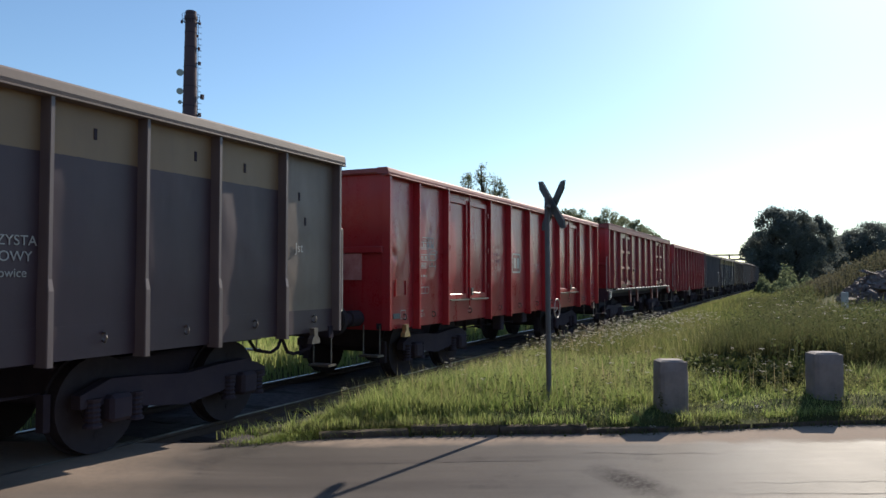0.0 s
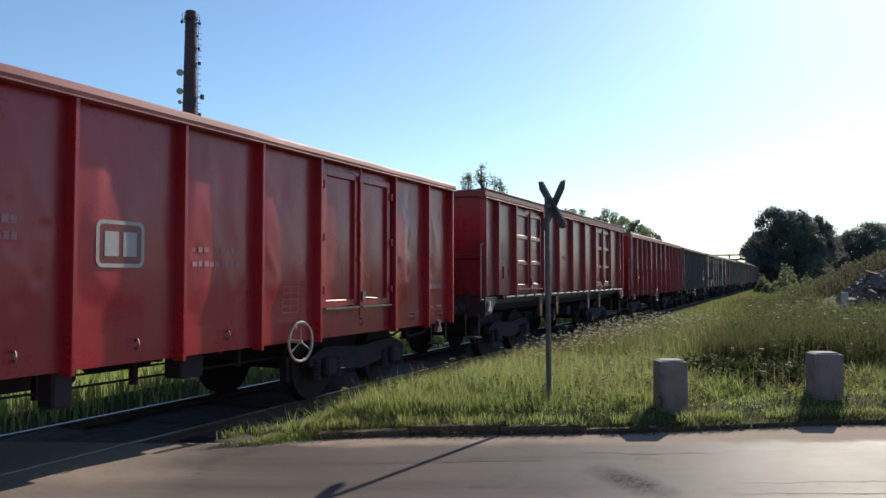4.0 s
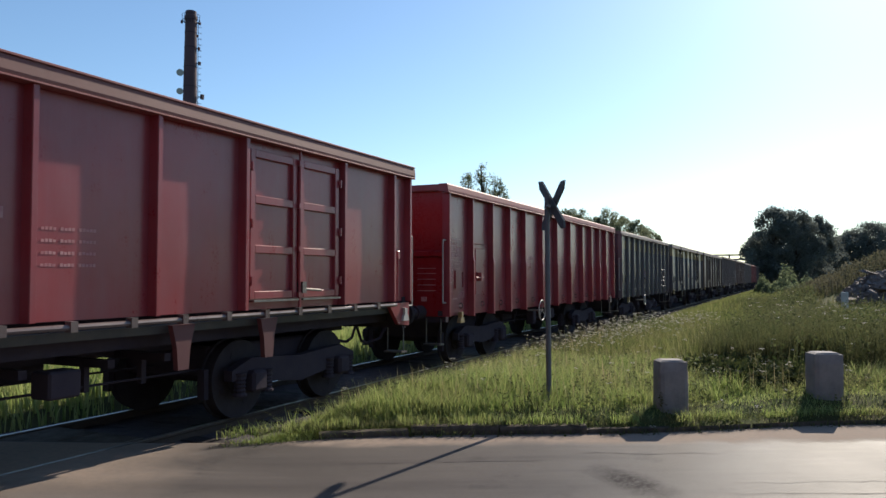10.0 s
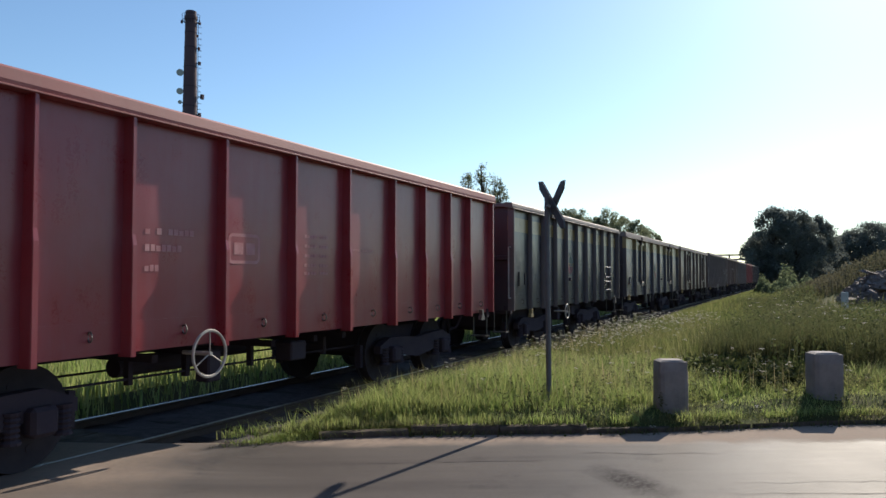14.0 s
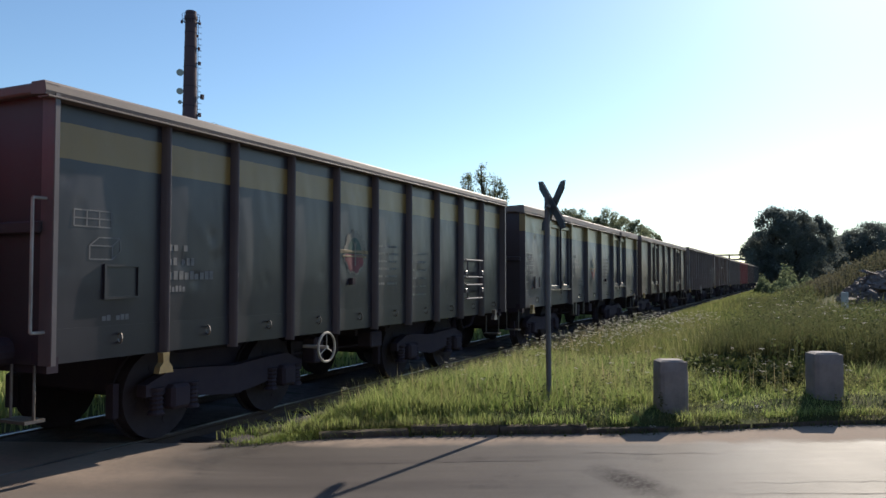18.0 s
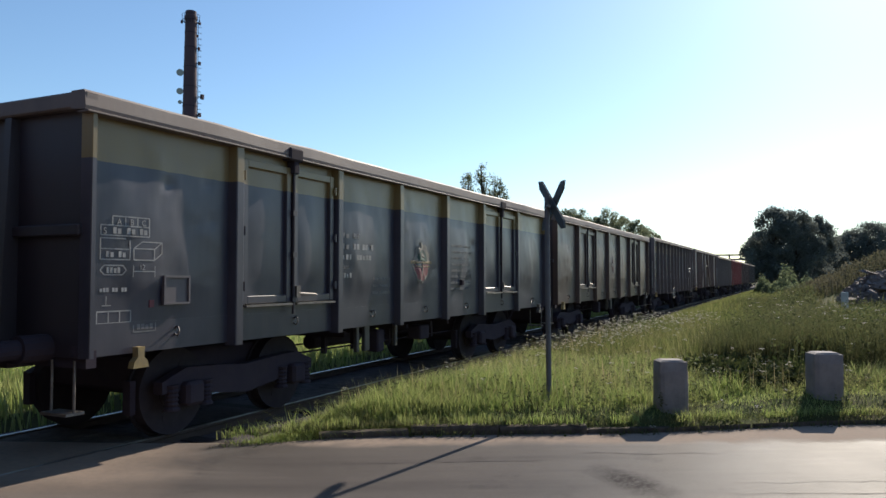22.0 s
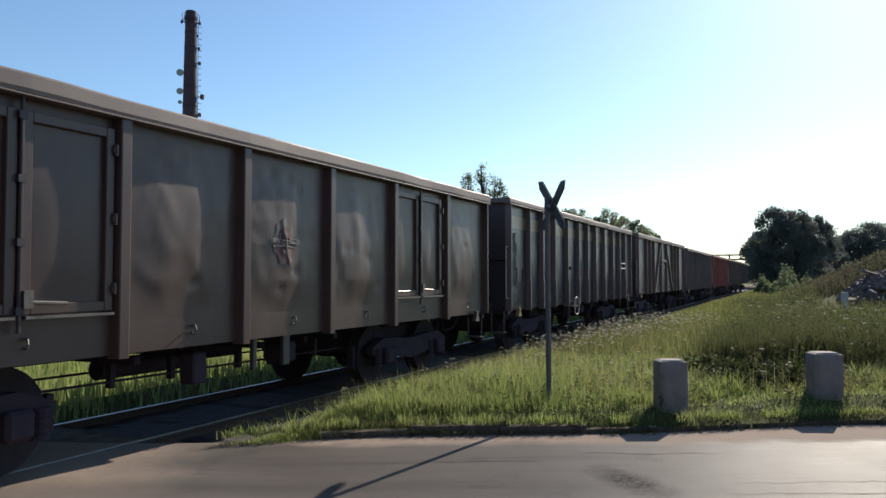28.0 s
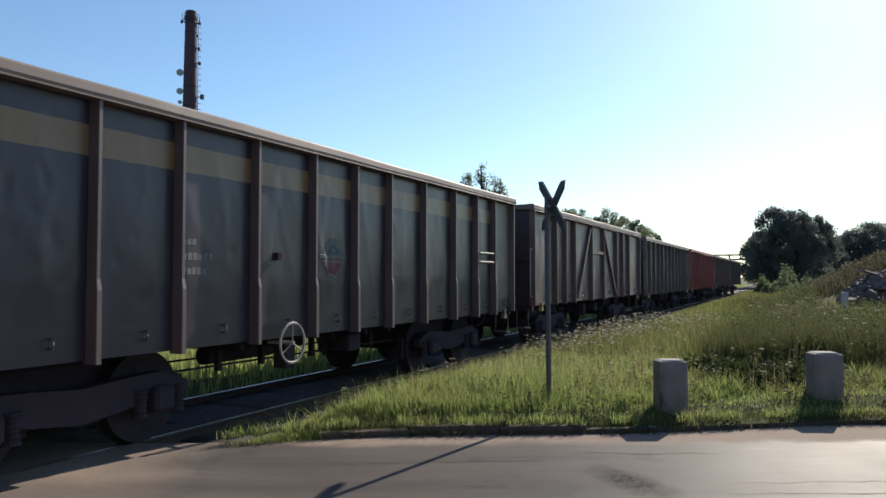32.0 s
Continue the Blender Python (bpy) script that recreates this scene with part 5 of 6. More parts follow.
GREYRIM = paint("dusty_grey_rim", (0.140, 0.106, 0.098), (0.24, 0.186, 0.158), dusty=0.55, rusty=0.5, rough=0.58)
PALERIB = paint("pale_dusty_ribs", (0.135, 0.104, 0.106), (0.23, 0.18, 0.165), dusty=0.45, rough=0.42)
SILL = paint("grimy_sill_paint", (0.055, 0.050, 0.052), (0.14, 0.118, 0.108), dusty=0.4, rough=0.4)
GREYRIB = paint("dusty_grey_ribs", (0.105, 0.088, 0.098), (0.20, 0.162, 0.155), dusty=0.45, rough=0.42)

W = []
W.append(wagon(-4.36, 8.39, SLATE, [-3.1, -2.0, -0.9, 0.2, 1.2, 2.15, 3.1, 4.07, 5.06, 6.02, 7.14], "dirty slate-grey open freight wagon with a tan upper band", 0.97, GREYRIM, PALERIB,
               foot=1.55, last_mat=CREAM, dent=0.012, seed=2.1, end_mat=CREAM, rim_h=0.11, rib=(0.021, 0.054, "hat")))
W.append(wagon(9.52, 22.43, RED, [10.58, 11.67, 13.64, 14.78, 16.02, 17.2, 18.34, 20.28, 21.4], "bright red open freight wagon with double side doors", 0.88, RED_RIM, None,
               doors=((11.67, 13.64, "plain"), (18.34, 20.28, "plain")), dent=0.026, seed=3.3, rails=(1,), wheel=17.8, top=3.285, rim_h=0.09, bulge=0.02, buf=(0.56, 0.68)))
W.append(wagon(23.8, 36.58, BROWN_RED, [24.6, 25.64, 27.56, 28.85, 30.12, 31.4, 32.65, 34.62, 35.97], "faded brown-red open freight wagon on an exposed underframe", 1.25, DIRTRIM, None,
               doors=((25.64, 27.56, "three"), (32.65, 34.62, "three")), low_frame=True, end_mat=DULLRED, rib=(0.03, 0.046, "hat"), dent=0.003, bulge=0.004, seed=4.7, rim_h=0.15, hooks=False, top=3.375, lip_mat=RED_RIM, buf=(0.68, 0.6)))
W.append(wagon(37.8, 50.86, OXIDE, [38.94, 39.95, 40.93, 41.9, 43.12, 44.33, 45.53, 46.78, 47.79, 48.76, 49.63], "dark red open freight wagon with many narrow ribs", 0.98, RED_RIM, None,
               foot=1.95, end_mat=VIVID, hatch=(39.02, 39.87, 1.32, 2.22), dent=0.004, bulge=0.006, seed=5.9, wheel=42.8, top=3.28, buf=(0.6, 0.49)))
W.append(wagon(51.84, 62.36, GREEN, [53.19, 54.16, 55.16, 56.14, 57.14, 58.17, 59.18, 60.17, 61.15], "short dark green open freight wagon with a yellow band", 0.95, GREYRIM, GREYRIB,
               rib=(0.030, 0.06, "tube"), dent=0.012, seed=6.4, wheel=55.7, wheel_z=0.79, end_mat=DARKSHADE, top=3.245, rim_h=0.10, buf=(0.49, 0.54), hook=1.22, wheel_r=0.18))
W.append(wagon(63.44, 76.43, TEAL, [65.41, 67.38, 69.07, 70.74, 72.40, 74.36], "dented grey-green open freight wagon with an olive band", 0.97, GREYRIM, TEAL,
               sill_mat=TEAL, doors=((65.41, 67.38, "plain"), (72.40, 74.36, "plain")), rib=(0.060, 0.046, "hat"), dent=0.030, bulge=0.030, rim_h=0.155, rails=(1,), end_mat=DARKSHADE, seed=7.7, top=3.255, lock_mat=DARKSHADE, buf=(0.54, 0.36)))
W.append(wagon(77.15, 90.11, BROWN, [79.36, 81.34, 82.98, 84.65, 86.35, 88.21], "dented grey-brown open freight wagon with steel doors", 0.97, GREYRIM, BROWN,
               sill_mat=BROWN, doors=((79.36, 81.35, "plain"), (86.27, 88.11, "plain")), rib=(0.060, 0.046, "hat"), dent=0.032, bulge=0.032, rim_h=0.15, rails=(1,), end_mat=DARKSHADE, seed=8.2, top=3.26, lock_mat=DARKSHADE, buf=(0.36, 0.55)))
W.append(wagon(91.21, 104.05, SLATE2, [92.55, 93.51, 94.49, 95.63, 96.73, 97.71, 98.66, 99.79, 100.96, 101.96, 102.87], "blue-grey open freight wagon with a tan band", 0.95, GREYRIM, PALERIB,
               foot=1.55, rib=(0.021, 0.054, "hat"), last_mat=CREAM, dent=0.02, end_mat=DARKSHADE, seed=9.4, wheel=96.14, top=3.335, rim_h=0.11))
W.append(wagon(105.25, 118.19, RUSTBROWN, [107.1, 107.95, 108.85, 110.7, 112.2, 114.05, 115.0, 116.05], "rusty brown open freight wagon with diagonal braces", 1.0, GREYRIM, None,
               braces=((109.2, 1.1, 110.6, 3.07), (110.76, 2.4, 112.14, 2.4), (112.34, 3.1, 113.98, 1.1)), dent=0.03, end_mat=DARKSHADE, seed=10.1, top=3.34))
FAR_RIBS = [1.1, 2.2, 3.3, 4.3, 5.4, 6.5, 7.6, 8.7, 9.8, 10.9, 12.0]
W.append(wagon(119.29, 132.19, NAVY, [119.29 + r for r in FAR_RIBS], "dull navy open freight wagon with pale ribs", 0.95, GREYRIM, PALERIB, dent=0.02, seed=11.3))
W.append(wagon(133.29, 146.09, FARRED, [133.29 + r for r in FAR_RIBS], "red open freight wagon far down the train", 0.95, RED_RIM, None, dent=0.02, seed=12.6))
W.append(wagon(147.19, 160.69, DARKBROWN, [147.19 + r for r in FAR_RIBS], "dark brown open freight wagon far down the train", 0.95, GREYRIM, None, dent=0.02, seed=13.2))
W.append(wagon(161.8, 174.6, NAVY, [161.8 + r for r in FAR_RIBS], "dark open freight wagon at the train's end", 0.95, GREYRIM, None, dent=0.02, seed=14.5))

# ---- signs and fittings on the wagons ----
def plate_x(w, s, z):
    """Place along the wagon, and how far out its plate stands there."""
    near, L, bays = SURF[w.name]
    y = s - near - L / 2
    for y0, y1, z0, z1, bl, dn, sd in bays:
        if y0 <= y <= y1:
            return y, (skin_x(y, max(z, z0), y0, y1, z0, z1, bl, dn, sd) if z > z0 else PLATE + 0.004) + 0.003
    return y, PLATE + 0.033


def strip(bm, w, s0, z0, s1, z1, t=0.012):
    """A thin painted line that follows the plate."""
    d = math.hypot(s1 - s0, z1 - z0)
    n = max(1, int(d / 0.07))
    for k in range(n):
        a, b = k / n, (k + 1) / n
        sa, sb, za, zb = s0 + (s1 - s0) * a, s0 + (s1 - s0) * b, z0 + (z1 - z0) * a, z0 + (z1 - z0) * b
        ya, xa = plate_x(w, sa, za)
        yb, xb = plate_x(w, sb, zb)
        nx_, nz_ = -(zb - za) / d * n * t / 2, (sb - sa) / d * n * t / 2
        vs = [bm.verts.new(q) for q in ((xa, ya + nx_, za + nz_), (xa, ya - nx_, za - nz_), (xb, yb - nx_, zb - nz_), (xb, yb + nx_, zb + nz_))]
        bm.faces.new(vs)


def painted_grid(w, s0, s1, z0, z1, cols=1, rows=1, mat=None, t=0.012):
    bm = bmesh.new()
    for k in range(rows + 1):
        z = z0 + (z1 - z0) * k / rows
        strip(bm, w, s0, z, s1, z, t)
    for k in range(cols + 1):
        s = s0 + (s1 - s0) * k / cols
        strip(bm, w, s, z0, s, z1, t)
    return part("stencil_grid", bm, mat or M_WHITE, w)


def painted_lines(w, pts, mat=None, t=0.012, name="stencil_outline"):
    bm = bmesh.new()
    for (a, b), (c, d) in zip(pts, pts[1:]):
        strip(bm, w, a, b, c, d, t)
    return part(name, bm, mat or M_WHITE, w)


def box_sign(w, s0, s1, z0, z1, mat=None):
    """The outline of a box, a stencilled sign of the load volume."""
    m, q = s0 + (s1 - s0) * 0.72, z0 + (z1 - z0) * 0.62
    e = (s1 - s0) * 0.28
    f_ = z1 - q
    painted_lines(w, [(s0, z0), (m, z0), (m, q), (s0, q), (s0, z0)], mat)
    painted_lines(w, [(s0, q), (s0 + e, z1), (s1, z1), (m, q)], mat)
    painted_lines(w, [(s1, z1), (s1, z0 + f_), (m, z0)], mat)


def hex_sign(w, s0, s1, z0, z1, mat=None):
    e, m = (z1 - z0) / 2, (z0 + z1) / 2
    painted_lines(w, [(s0, m), (s0 + e, z1), (s1 - e, z1), (s1, m), (s1 - e, z0), (s0 + e, z0), (s0, m)], mat)


def figures(w, s0, s1, z0, z1, n, skip=(), mat=None):
    """Plain bars where figures cannot be read."""
    bm = bmesh.new()
    p_ = (s1 - s0) / n
    for k in range(n):
        if k in skip:
            continue
        y0, x0 = plate_x(w, s0 + p_ * (k + 0.5), (z0 + z1) / 2)
        h_ = (z1 - z0) * (0.18 * ((k * 7 + n) % 3 == 0))
        box(bm, x0 - 0.002, x0, y0 - p_ * 0.40, y0 + p_ * 0.40, z0, z1 - h_)
    return tagged(part("stencil_line", bm, mat or M_WHITE, w), kind="stuff")


def words(w, text, s, z, size, mat=None):
    near, L, _ = SURF[w.name]
    x = max(plate_x(w, s + k * size * 0.3, z + size * 0.3)[1] for k in range(max(2, len(text) * 2)))
    return lettering(text, x + 0.002, s - near - L / 2, z, size, mat or M_WHITE, w)


def patch(w, s0, s1, z0, z1, mat, name="plate", out=0.006, label=""):
    y0, xa = plate_x(w, s0, (z0 + z1) / 2)
    y1, xb = plate_x(w, s1, (z0 + z1) / 2)
    x = max(xa, xb, plate_x(w, (s0 + s1) / 2, (z0 + z1) / 2)[1])
    return part(name, B(x - 0.01, x + out, y0, y1, z0, z1, bevel=0.002), mat, w, label)


def label_frame(w, s0, s1, z0, z1, mat):
    """A small open frame for paper waybills, its back shaded by a wire grid."""
    y0, x = plate_x(w, (s0 + s1) / 2, (z0 + z1) / 2)
    x = max(x, plate_x(w, s0, z0)[1], plate_x(w, s1, z1)[1])
    near, L, _ = SURF[w.name]
    a, b = s0 - near - L / 2, s1 - near - L / 2
    bm = bmesh.new()
    t = 0.022
    for c in ((a, b, z0, z0 + t), (a, b, z1 - t, z1), (a, a + t, z0 + t, z1 - t), (b - t, b, z0 + t, z1 - t)):
        box(bm, x - 0.012, x + 0.022, *c)
    fr_ = part("label_frame", bm, mat, w, "dark waybill frame")
    part("backing", B(x - 0.014, x + 0.002, a + t, b - t, z0 + t, z1 - t), mat, fr_)


def disc_poly(bm, w, pts, off):
    """A painted shape that follows the plate, just proud of it: rings of points round its middle."""
    cs, cz = sum(p[0] for p in pts) / len(pts), sum(p[1] for p in pts) / len(pts)

    def at(s, z):
        y, x = plate_x(w, s, z)
        return bm.verts.new((x + off, y, z))

    mid = at(cs, cz)
    prev = None
    for k in range(1, 7):
        cur = [at(cs + (s - cs) * k / 6, cz + (z - cz) * k / 6) for s, z in pts]
        for i in range(len(pts)):
            j = (i + 1) % len(pts)
            bm.faces.new((prev[i], prev[j], cur[j], cur[i]) if prev else (mid, cur[j], cur[i]))
        prev = cur


def emblem(w, s0, s1, z0, z1, mats):
    """A faded badge: a toothed half wheel round a green field, over a broad bar and a red toothed shield."""
    cream, green, red, ochre = mats
    m, wd, q = (s0 + s1) / 2, (s1 - s0) / 2, z0 + (z1 - z0) * 0.47
    up, dn = z1 - q, q - z0

    def half(ra, sa, teeth, low=False):
        """Half a wheel with square teeth."""
        n = 12 * teeth
        return [(m + wd * sa * (1 + 0.10 * (k // 6 % 2)) * math.cos(math.pi * k / n), q + (-dn if low else up) * ra * (1 + 0.10 * (k // 6 % 2)) * math.sin(math.pi * k / n)) for k in range(n + 1)]

    bm = bmesh.new()
    disc_poly(bm, w, half(0.90, 0.70, 5), 0.003)
    e_ = part("badge", bm, cream, w, "faded cream toothed badge")
    bm = bmesh.new()
    disc_poly(bm, w, [(m + wd * 0.50 * math.cos(a), q + up * 0.66 * math.sin(a)) for a in [math.pi * k / 16 for k in range(17)]], 0.005)
    part("badge_centre", bm, green, e_)
    bm = bmesh.new()
    disc_poly(bm, w, half(0.90, 0.72, 4, True), 0.003)
    part("badge_edge", bm, cream, e_)
    bm = bmesh.new()
    disc_poly(bm, w, half(0.80, 0.64, 4, True), 0.005)
    part("badge_shield", bm, red, e_)
    for zz, hw, th in ((q + 0.03, wd, 0.05), (q - 0.035, wd * 0.84, 0.026)):
        bm = bmesh.new()
        disc_poly(bm, w, [(m - hw, zz - th / 2), (m + hw, zz - th / 2), (m + hw, zz + th / 2), (m - hw, zz + th / 2)], 0.007)
        part("badge_bar", bm, ochre, e_)
    bm = bmesh.new()
    disc_poly(bm, w, [(m - 0.018, z0 + dn * 0.45), (m + 0.018, z0 + dn * 0.45), (m + 0.012, q + up * 0.35), (m + 0.05, q + up * 0.5), (m, q + up * 0.42), (m - 0.05, q + up * 0.5), (m - 0.012, q + up * 0.35)], 0.009)
    part("badge_stem", bm, cream, e_)


def box_badge(w, s0, s1, z0, z1, mat, ground_mat):
    """A bordered badge with two plain blocks, painted on the plate."""
    e, x = 0.035, max(plate_x(w, s, z)[1] for s in (s0, (s0 + s1) / 2, s1) for z in (z0, (z0 + z1) / 2, z1))
    near, L, _ = SURF[w.name]
    a, b = s0 - near - L / 2, s1 - near - L / 2
    bm = bmesh.new()
    r = 0.07

    def rounded(o):
        pts = []
        for cy, cz, k in ((b - r, z1 - r, 0), (a + r, z1 - r, 1), (a + r, z0 + r, 2), (b - r, z0 + r, 3)):
            pts += [(cy + (r - o) * math.cos((k + j / 4) * math.pi / 2), cz + (r - o) * math.sin((k + j / 4) * math.pi / 2)) for j in range(5)]
        return pts

    out_, in_ = [[bm.verts.new((x, *p)) for p in rounded(o)] for o in (0.0, e)]
    for i in range(len(out_)):
        j = (i + 1) % len(out_)
        bm.faces.new((out_[i], out_[j], in_[j], in_[i]))
    p_ = part("badge", bm, mat, w, "bordered badge painted on the plate")
    bm = bmesh.new()
    bm.faces.new([bm.verts.new((x - 0.001, *p)) for p in rounded(e)])
    part("badge_ground", bm, ground_mat, p_)
    m = (a + b) / 2
    for c in ((a + 0.09, m - 0.025), (m + 0.025, b - 0.09)):
        bm = bmesh.new()
        box(bm, x - 0.001, x + 0.002, *c, z0 + 0.10, z1 - 0.10)
        part("badge_block", bm, mat, p_)


def volume_table(w, s0, z_top, k=1.0, mat=None, letters=True):
    """The usual stencilled block: load grid, box, hexagon, length, axle grid."""
    painted_grid(w, s0 + 0.11 * k, s0 + 0.50 * k, z_top - 0.08 * k, z_top, 3, 1, mat)
    if letters:
        for i, c in enumerate("ABC"):
            words(w, c, s0 + (0.15 + 0.13 * i) * k, z_top - 0.07 * k, 0.075 * k, mat)
    painted_grid(w, s0, s0 + 0.50 * k, z_top - 0.165 * k, z_top - 0.08 * k, 1, 1, mat)
    words(w, "S", s0 + 0.02 * k, z_top - 0.155 * k, 0.075 * k, mat)
    figures(w, s0 + 0.11 * k, s0 + 0.48 * k, z_top - 0.15 * k, z_top - 0.095 * k, 8, (2, 5), mat)
    painted_grid(w, s0, s0 + 0.29 * k, z_top - 0.37 * k, z_top - 0.19 * k, 1, 2, mat)
    figures(w, s0 + 0.05 * k, s0 + 0.25 * k, z_top - 0.35 * k, z_top - 0.30 * k, 5, (2,), mat)
    box_sign(w, s0 + 0.33 * k, s0 + 0.65 * k, z_top - 0.37 * k, z_top - 0.21 * k, mat)
    hex_sign(w, s0, s0 + 0.26 * k, z_top - 0.50 * k, z_top - 0.42 * k, mat)
    figures(w, s0 + 0.06 * k, s0 + 0.2 * k, z_top - 0.485 * k, z_top - 0.435 * k, 4, (), mat)
    painted_lines(w, [(s0 + 0.33 * k, z_top - 0.42 * k), (s0 + 0.33 * k, z_top - 0.52 * k), (s0 + 0.33 * k, z_top - 0.47 * k), (s0 + 0.57 * k, z_top - 0.47 * k), (s0 + 0.57 * k, z_top - 0.42 * k), (s0 + 0.57 * k, z_top - 0.52 * k)], mat, 0.009)
    words(w, "12", s0 + 0.39 * k, z_top - 0.455 * k, 0.065 * k, mat)
    figures(w, s0, s0 + 0.28 * k, z_top - 0.645 * k, z_top - 0.61 * k, 9, (3, 6), mat)
    painted_lines(w, [(s0 + 0.07 * k, z_top - 0.68 * k), (s0 + 0.07 * k, z_top - 0.76 * k), (s0 + 0.03 * k, z_top - 0.76 * k), (s0 + 0.12 * k, z_top - 0.76 * k)], mat, 0.009)
    painted_grid(w, s0 - 0.02 * k, s0 + 0.33 * k, z_top - 0.91 * k, z_top - 0.81 * k, 3, 1, mat)


M_FADED = simple("faded_stencil", (0.21, 0.20, 0.20), (0.10, 0.10, 0.105), 7, 0.8, 0, 0)
M_FADED_RED = simple("faded_stencil_on_red", (0.52, 0.28, 0.28), (0.36, 0.12, 0.13), 6, 0.8, 0, 0)
M_CHALK = simple("worn_white_stencil", (0.36, 0.35, 0.34), (0.17, 0.165, 0.165), 6, 0.8, 0, 0)
M_DIM = simple("dim_stencil", (0.13, 0.12, 0.12), (0.08, 0.078, 0.08), 7, 0.8, 0, 0)
M_PLATE = simple("grey_data_plate", (0.16, 0.17, 0.17), (0.10, 0.11, 0.11), 6, 0.6)
M_PALE = simple("pale_tag", (0.50, 0.48, 0.45), (0.35, 0.33, 0.3), 6, 0.7)
M_BADGE_C = simple("badge_cream", (0.27, 0.24, 0.2), (0.15, 0.14, 0.12), 5, 0.8)
M_BADGE_G = simple("badge_green", (0.08, 0.13, 0.10), (0.06, 0.075, 0.07), 5, 0.8)
M_BADGE_R = simple("badge_red", (0.24, 0.06, 0.065), (0.11, 0.055, 0.06), 5, 0.8)
M_BADGE_D = simple("badge_dark_red", (0.11, 0.05, 0.048), (0.07, 0.045, 0.042), 5, 0.8)
M_BADGE_Y = simple("badge_ochre", (0.30, 0.22, 0.12), (0.16, 0.12, 0.08), 5, 0.8)
BADGE = (M_BADGE_C, M_BADGE_G, M_BADGE_R, M_BADGE_Y)

# slate wagon: painted words and a small sign on the pale last bay
words(W[0], "RZYSTA", 3.61, 1.915, 0.115, M_PALE)
words(W[0], "ROWY", 3.63, 1.79, 0.115, M_PALE)
words(W[0], "nkowice", 3.60, 1.665, 0.10, M_PALE)
words(W[0], "Jst", 7.43, 1.97, 0.16, M_PALE)
for s, z in ((4.55, 2.86), (5.75, 2.84), (6.5, 2.82), (7.5, 2.6), (7.62, 2.3)):
    patch(W[0], s, s + 0.035, z, z + 0.10, M_DARK, "rust_hole", 0.002, "small dark hole in the plate")

# red wagon
volume_table(W[1], 10.74, 2.31)
words(W[1], "Wazony", 10.68, 1.105, 0.065)
words(W[1], "13.06.11", 10.65, 1.02, 0.085)
patch(W[1], 9.89, 10.10, 1.03, 1.11, M_PLATE, "data_plate", 0.006, "small grey data plate")
painted_grid(W[1], 10.13, 10.28, 1.02, 1.15, 1, 1)
label_frame(W[1], 9.92, 10.27, 1.37, 1.63, RED)
figures(W[1], 13.77, 14.04, 2.235, 2.29, 4, (2,), M_FADED_RED)
figures(W[1], 13.77, 14.33, 2.085, 2.155, 8, (2, 5), M_FADED_RED)
figures(W[1], 13.77, 14.33, 1.955, 2.02, 9, (4,), M_FADED_RED)
words(W[1], "Eaos", 13.77, 1.825, 0.085, M_PALE)
figures(W[1], 13.77, 13.98, 1.695, 1.76, 4, (), M_FADED_RED)
box_badge(W[1], 15.05, 15.58, 1.75, 2.17, M_PALE, DULLRED)
figures(W[1], 16.2, 16.92, 1.92, 1.97, 9, (3,), M_FADED_RED)
figures(W[1], 16.2, 16.92, 1.77, 1.83, 9, (5,), M_FADED_RED)
painted_grid(W[1], 17.69, 18.0, 1.24, 1.55, 2, 4, M_FADED_RED, 0.01)
patch(W[1], 21.5, 22.05, 1.47, 1.56, M_FADED_RED, "data_plate", 0.005, "pale striped data plate")
figures(W[1], 21.55, 21.75, 1.12, 1.20, 2)
figures(W[1], 21.9, 22.05, 1.12, 1.20, 2)
painted_grid(W[1], 20.85, 21.2, 1.05, 1.16, 1, 2, M_FADED_RED)
painted_lines(W[1], [(20.36, 1.10), (20.36, 1.0), (20.45, 1.08), (20.45, 1.0)], M_WHITE, 0.01)

# brown-red wagon
volume_table(W[2], 24.66, 2.42, 0.85, M_FADED_RED, False)
painted_grid(W[2], 25.01, 25.30, 2.04, 2.16, 2, 1, M_FADED_RED)
label_frame(W[2], 25.04, 25.39, 1.63, 1.88, BROWN_RED)
figures(W[2], 27.69, 27.95, 2.30, 2.36, 4, (2,), M_FADED_RED)
figures(W[2], 27.69, 28.34, 2.18, 2.245, 9, (2,), M_FADED_RED)
figures(W[2], 27.69, 28.25, 2.05, 2.115, 9, (6,), M_FADED_RED)
words(W[2], "Eaos", 27.69, 1.90, 0.075, M_FADED_RED)
figures(W[2], 27.70, 27.88, 1.77, 1.825, 4, (), M_FADED_RED)
painted_grid(W[2], 28.92, 29.08, 2.10, 2.26, 1, 1, M_FADED_RED, 0.02)
figures(W[2], 29.15, 29.94, 2.12, 2.23, 8, (), M_FADED_RED)
for z in (2.05, 1.95, 1.85, 1.75):
    figures(W[2], 30.25, 30.78, z, z + 0.028, 15, (4, 9), M_FADED_RED)
patch(W[2], 28.15, 28.27, 1.87, 1.96, M_STEEL, "lamp_bracket", 0.06, "small steel lamp bracket")
patch(W[2], 28.18, 28.26, 1.34, 1.45, M_PALE, "tag", 0.03, "torn pale tag")

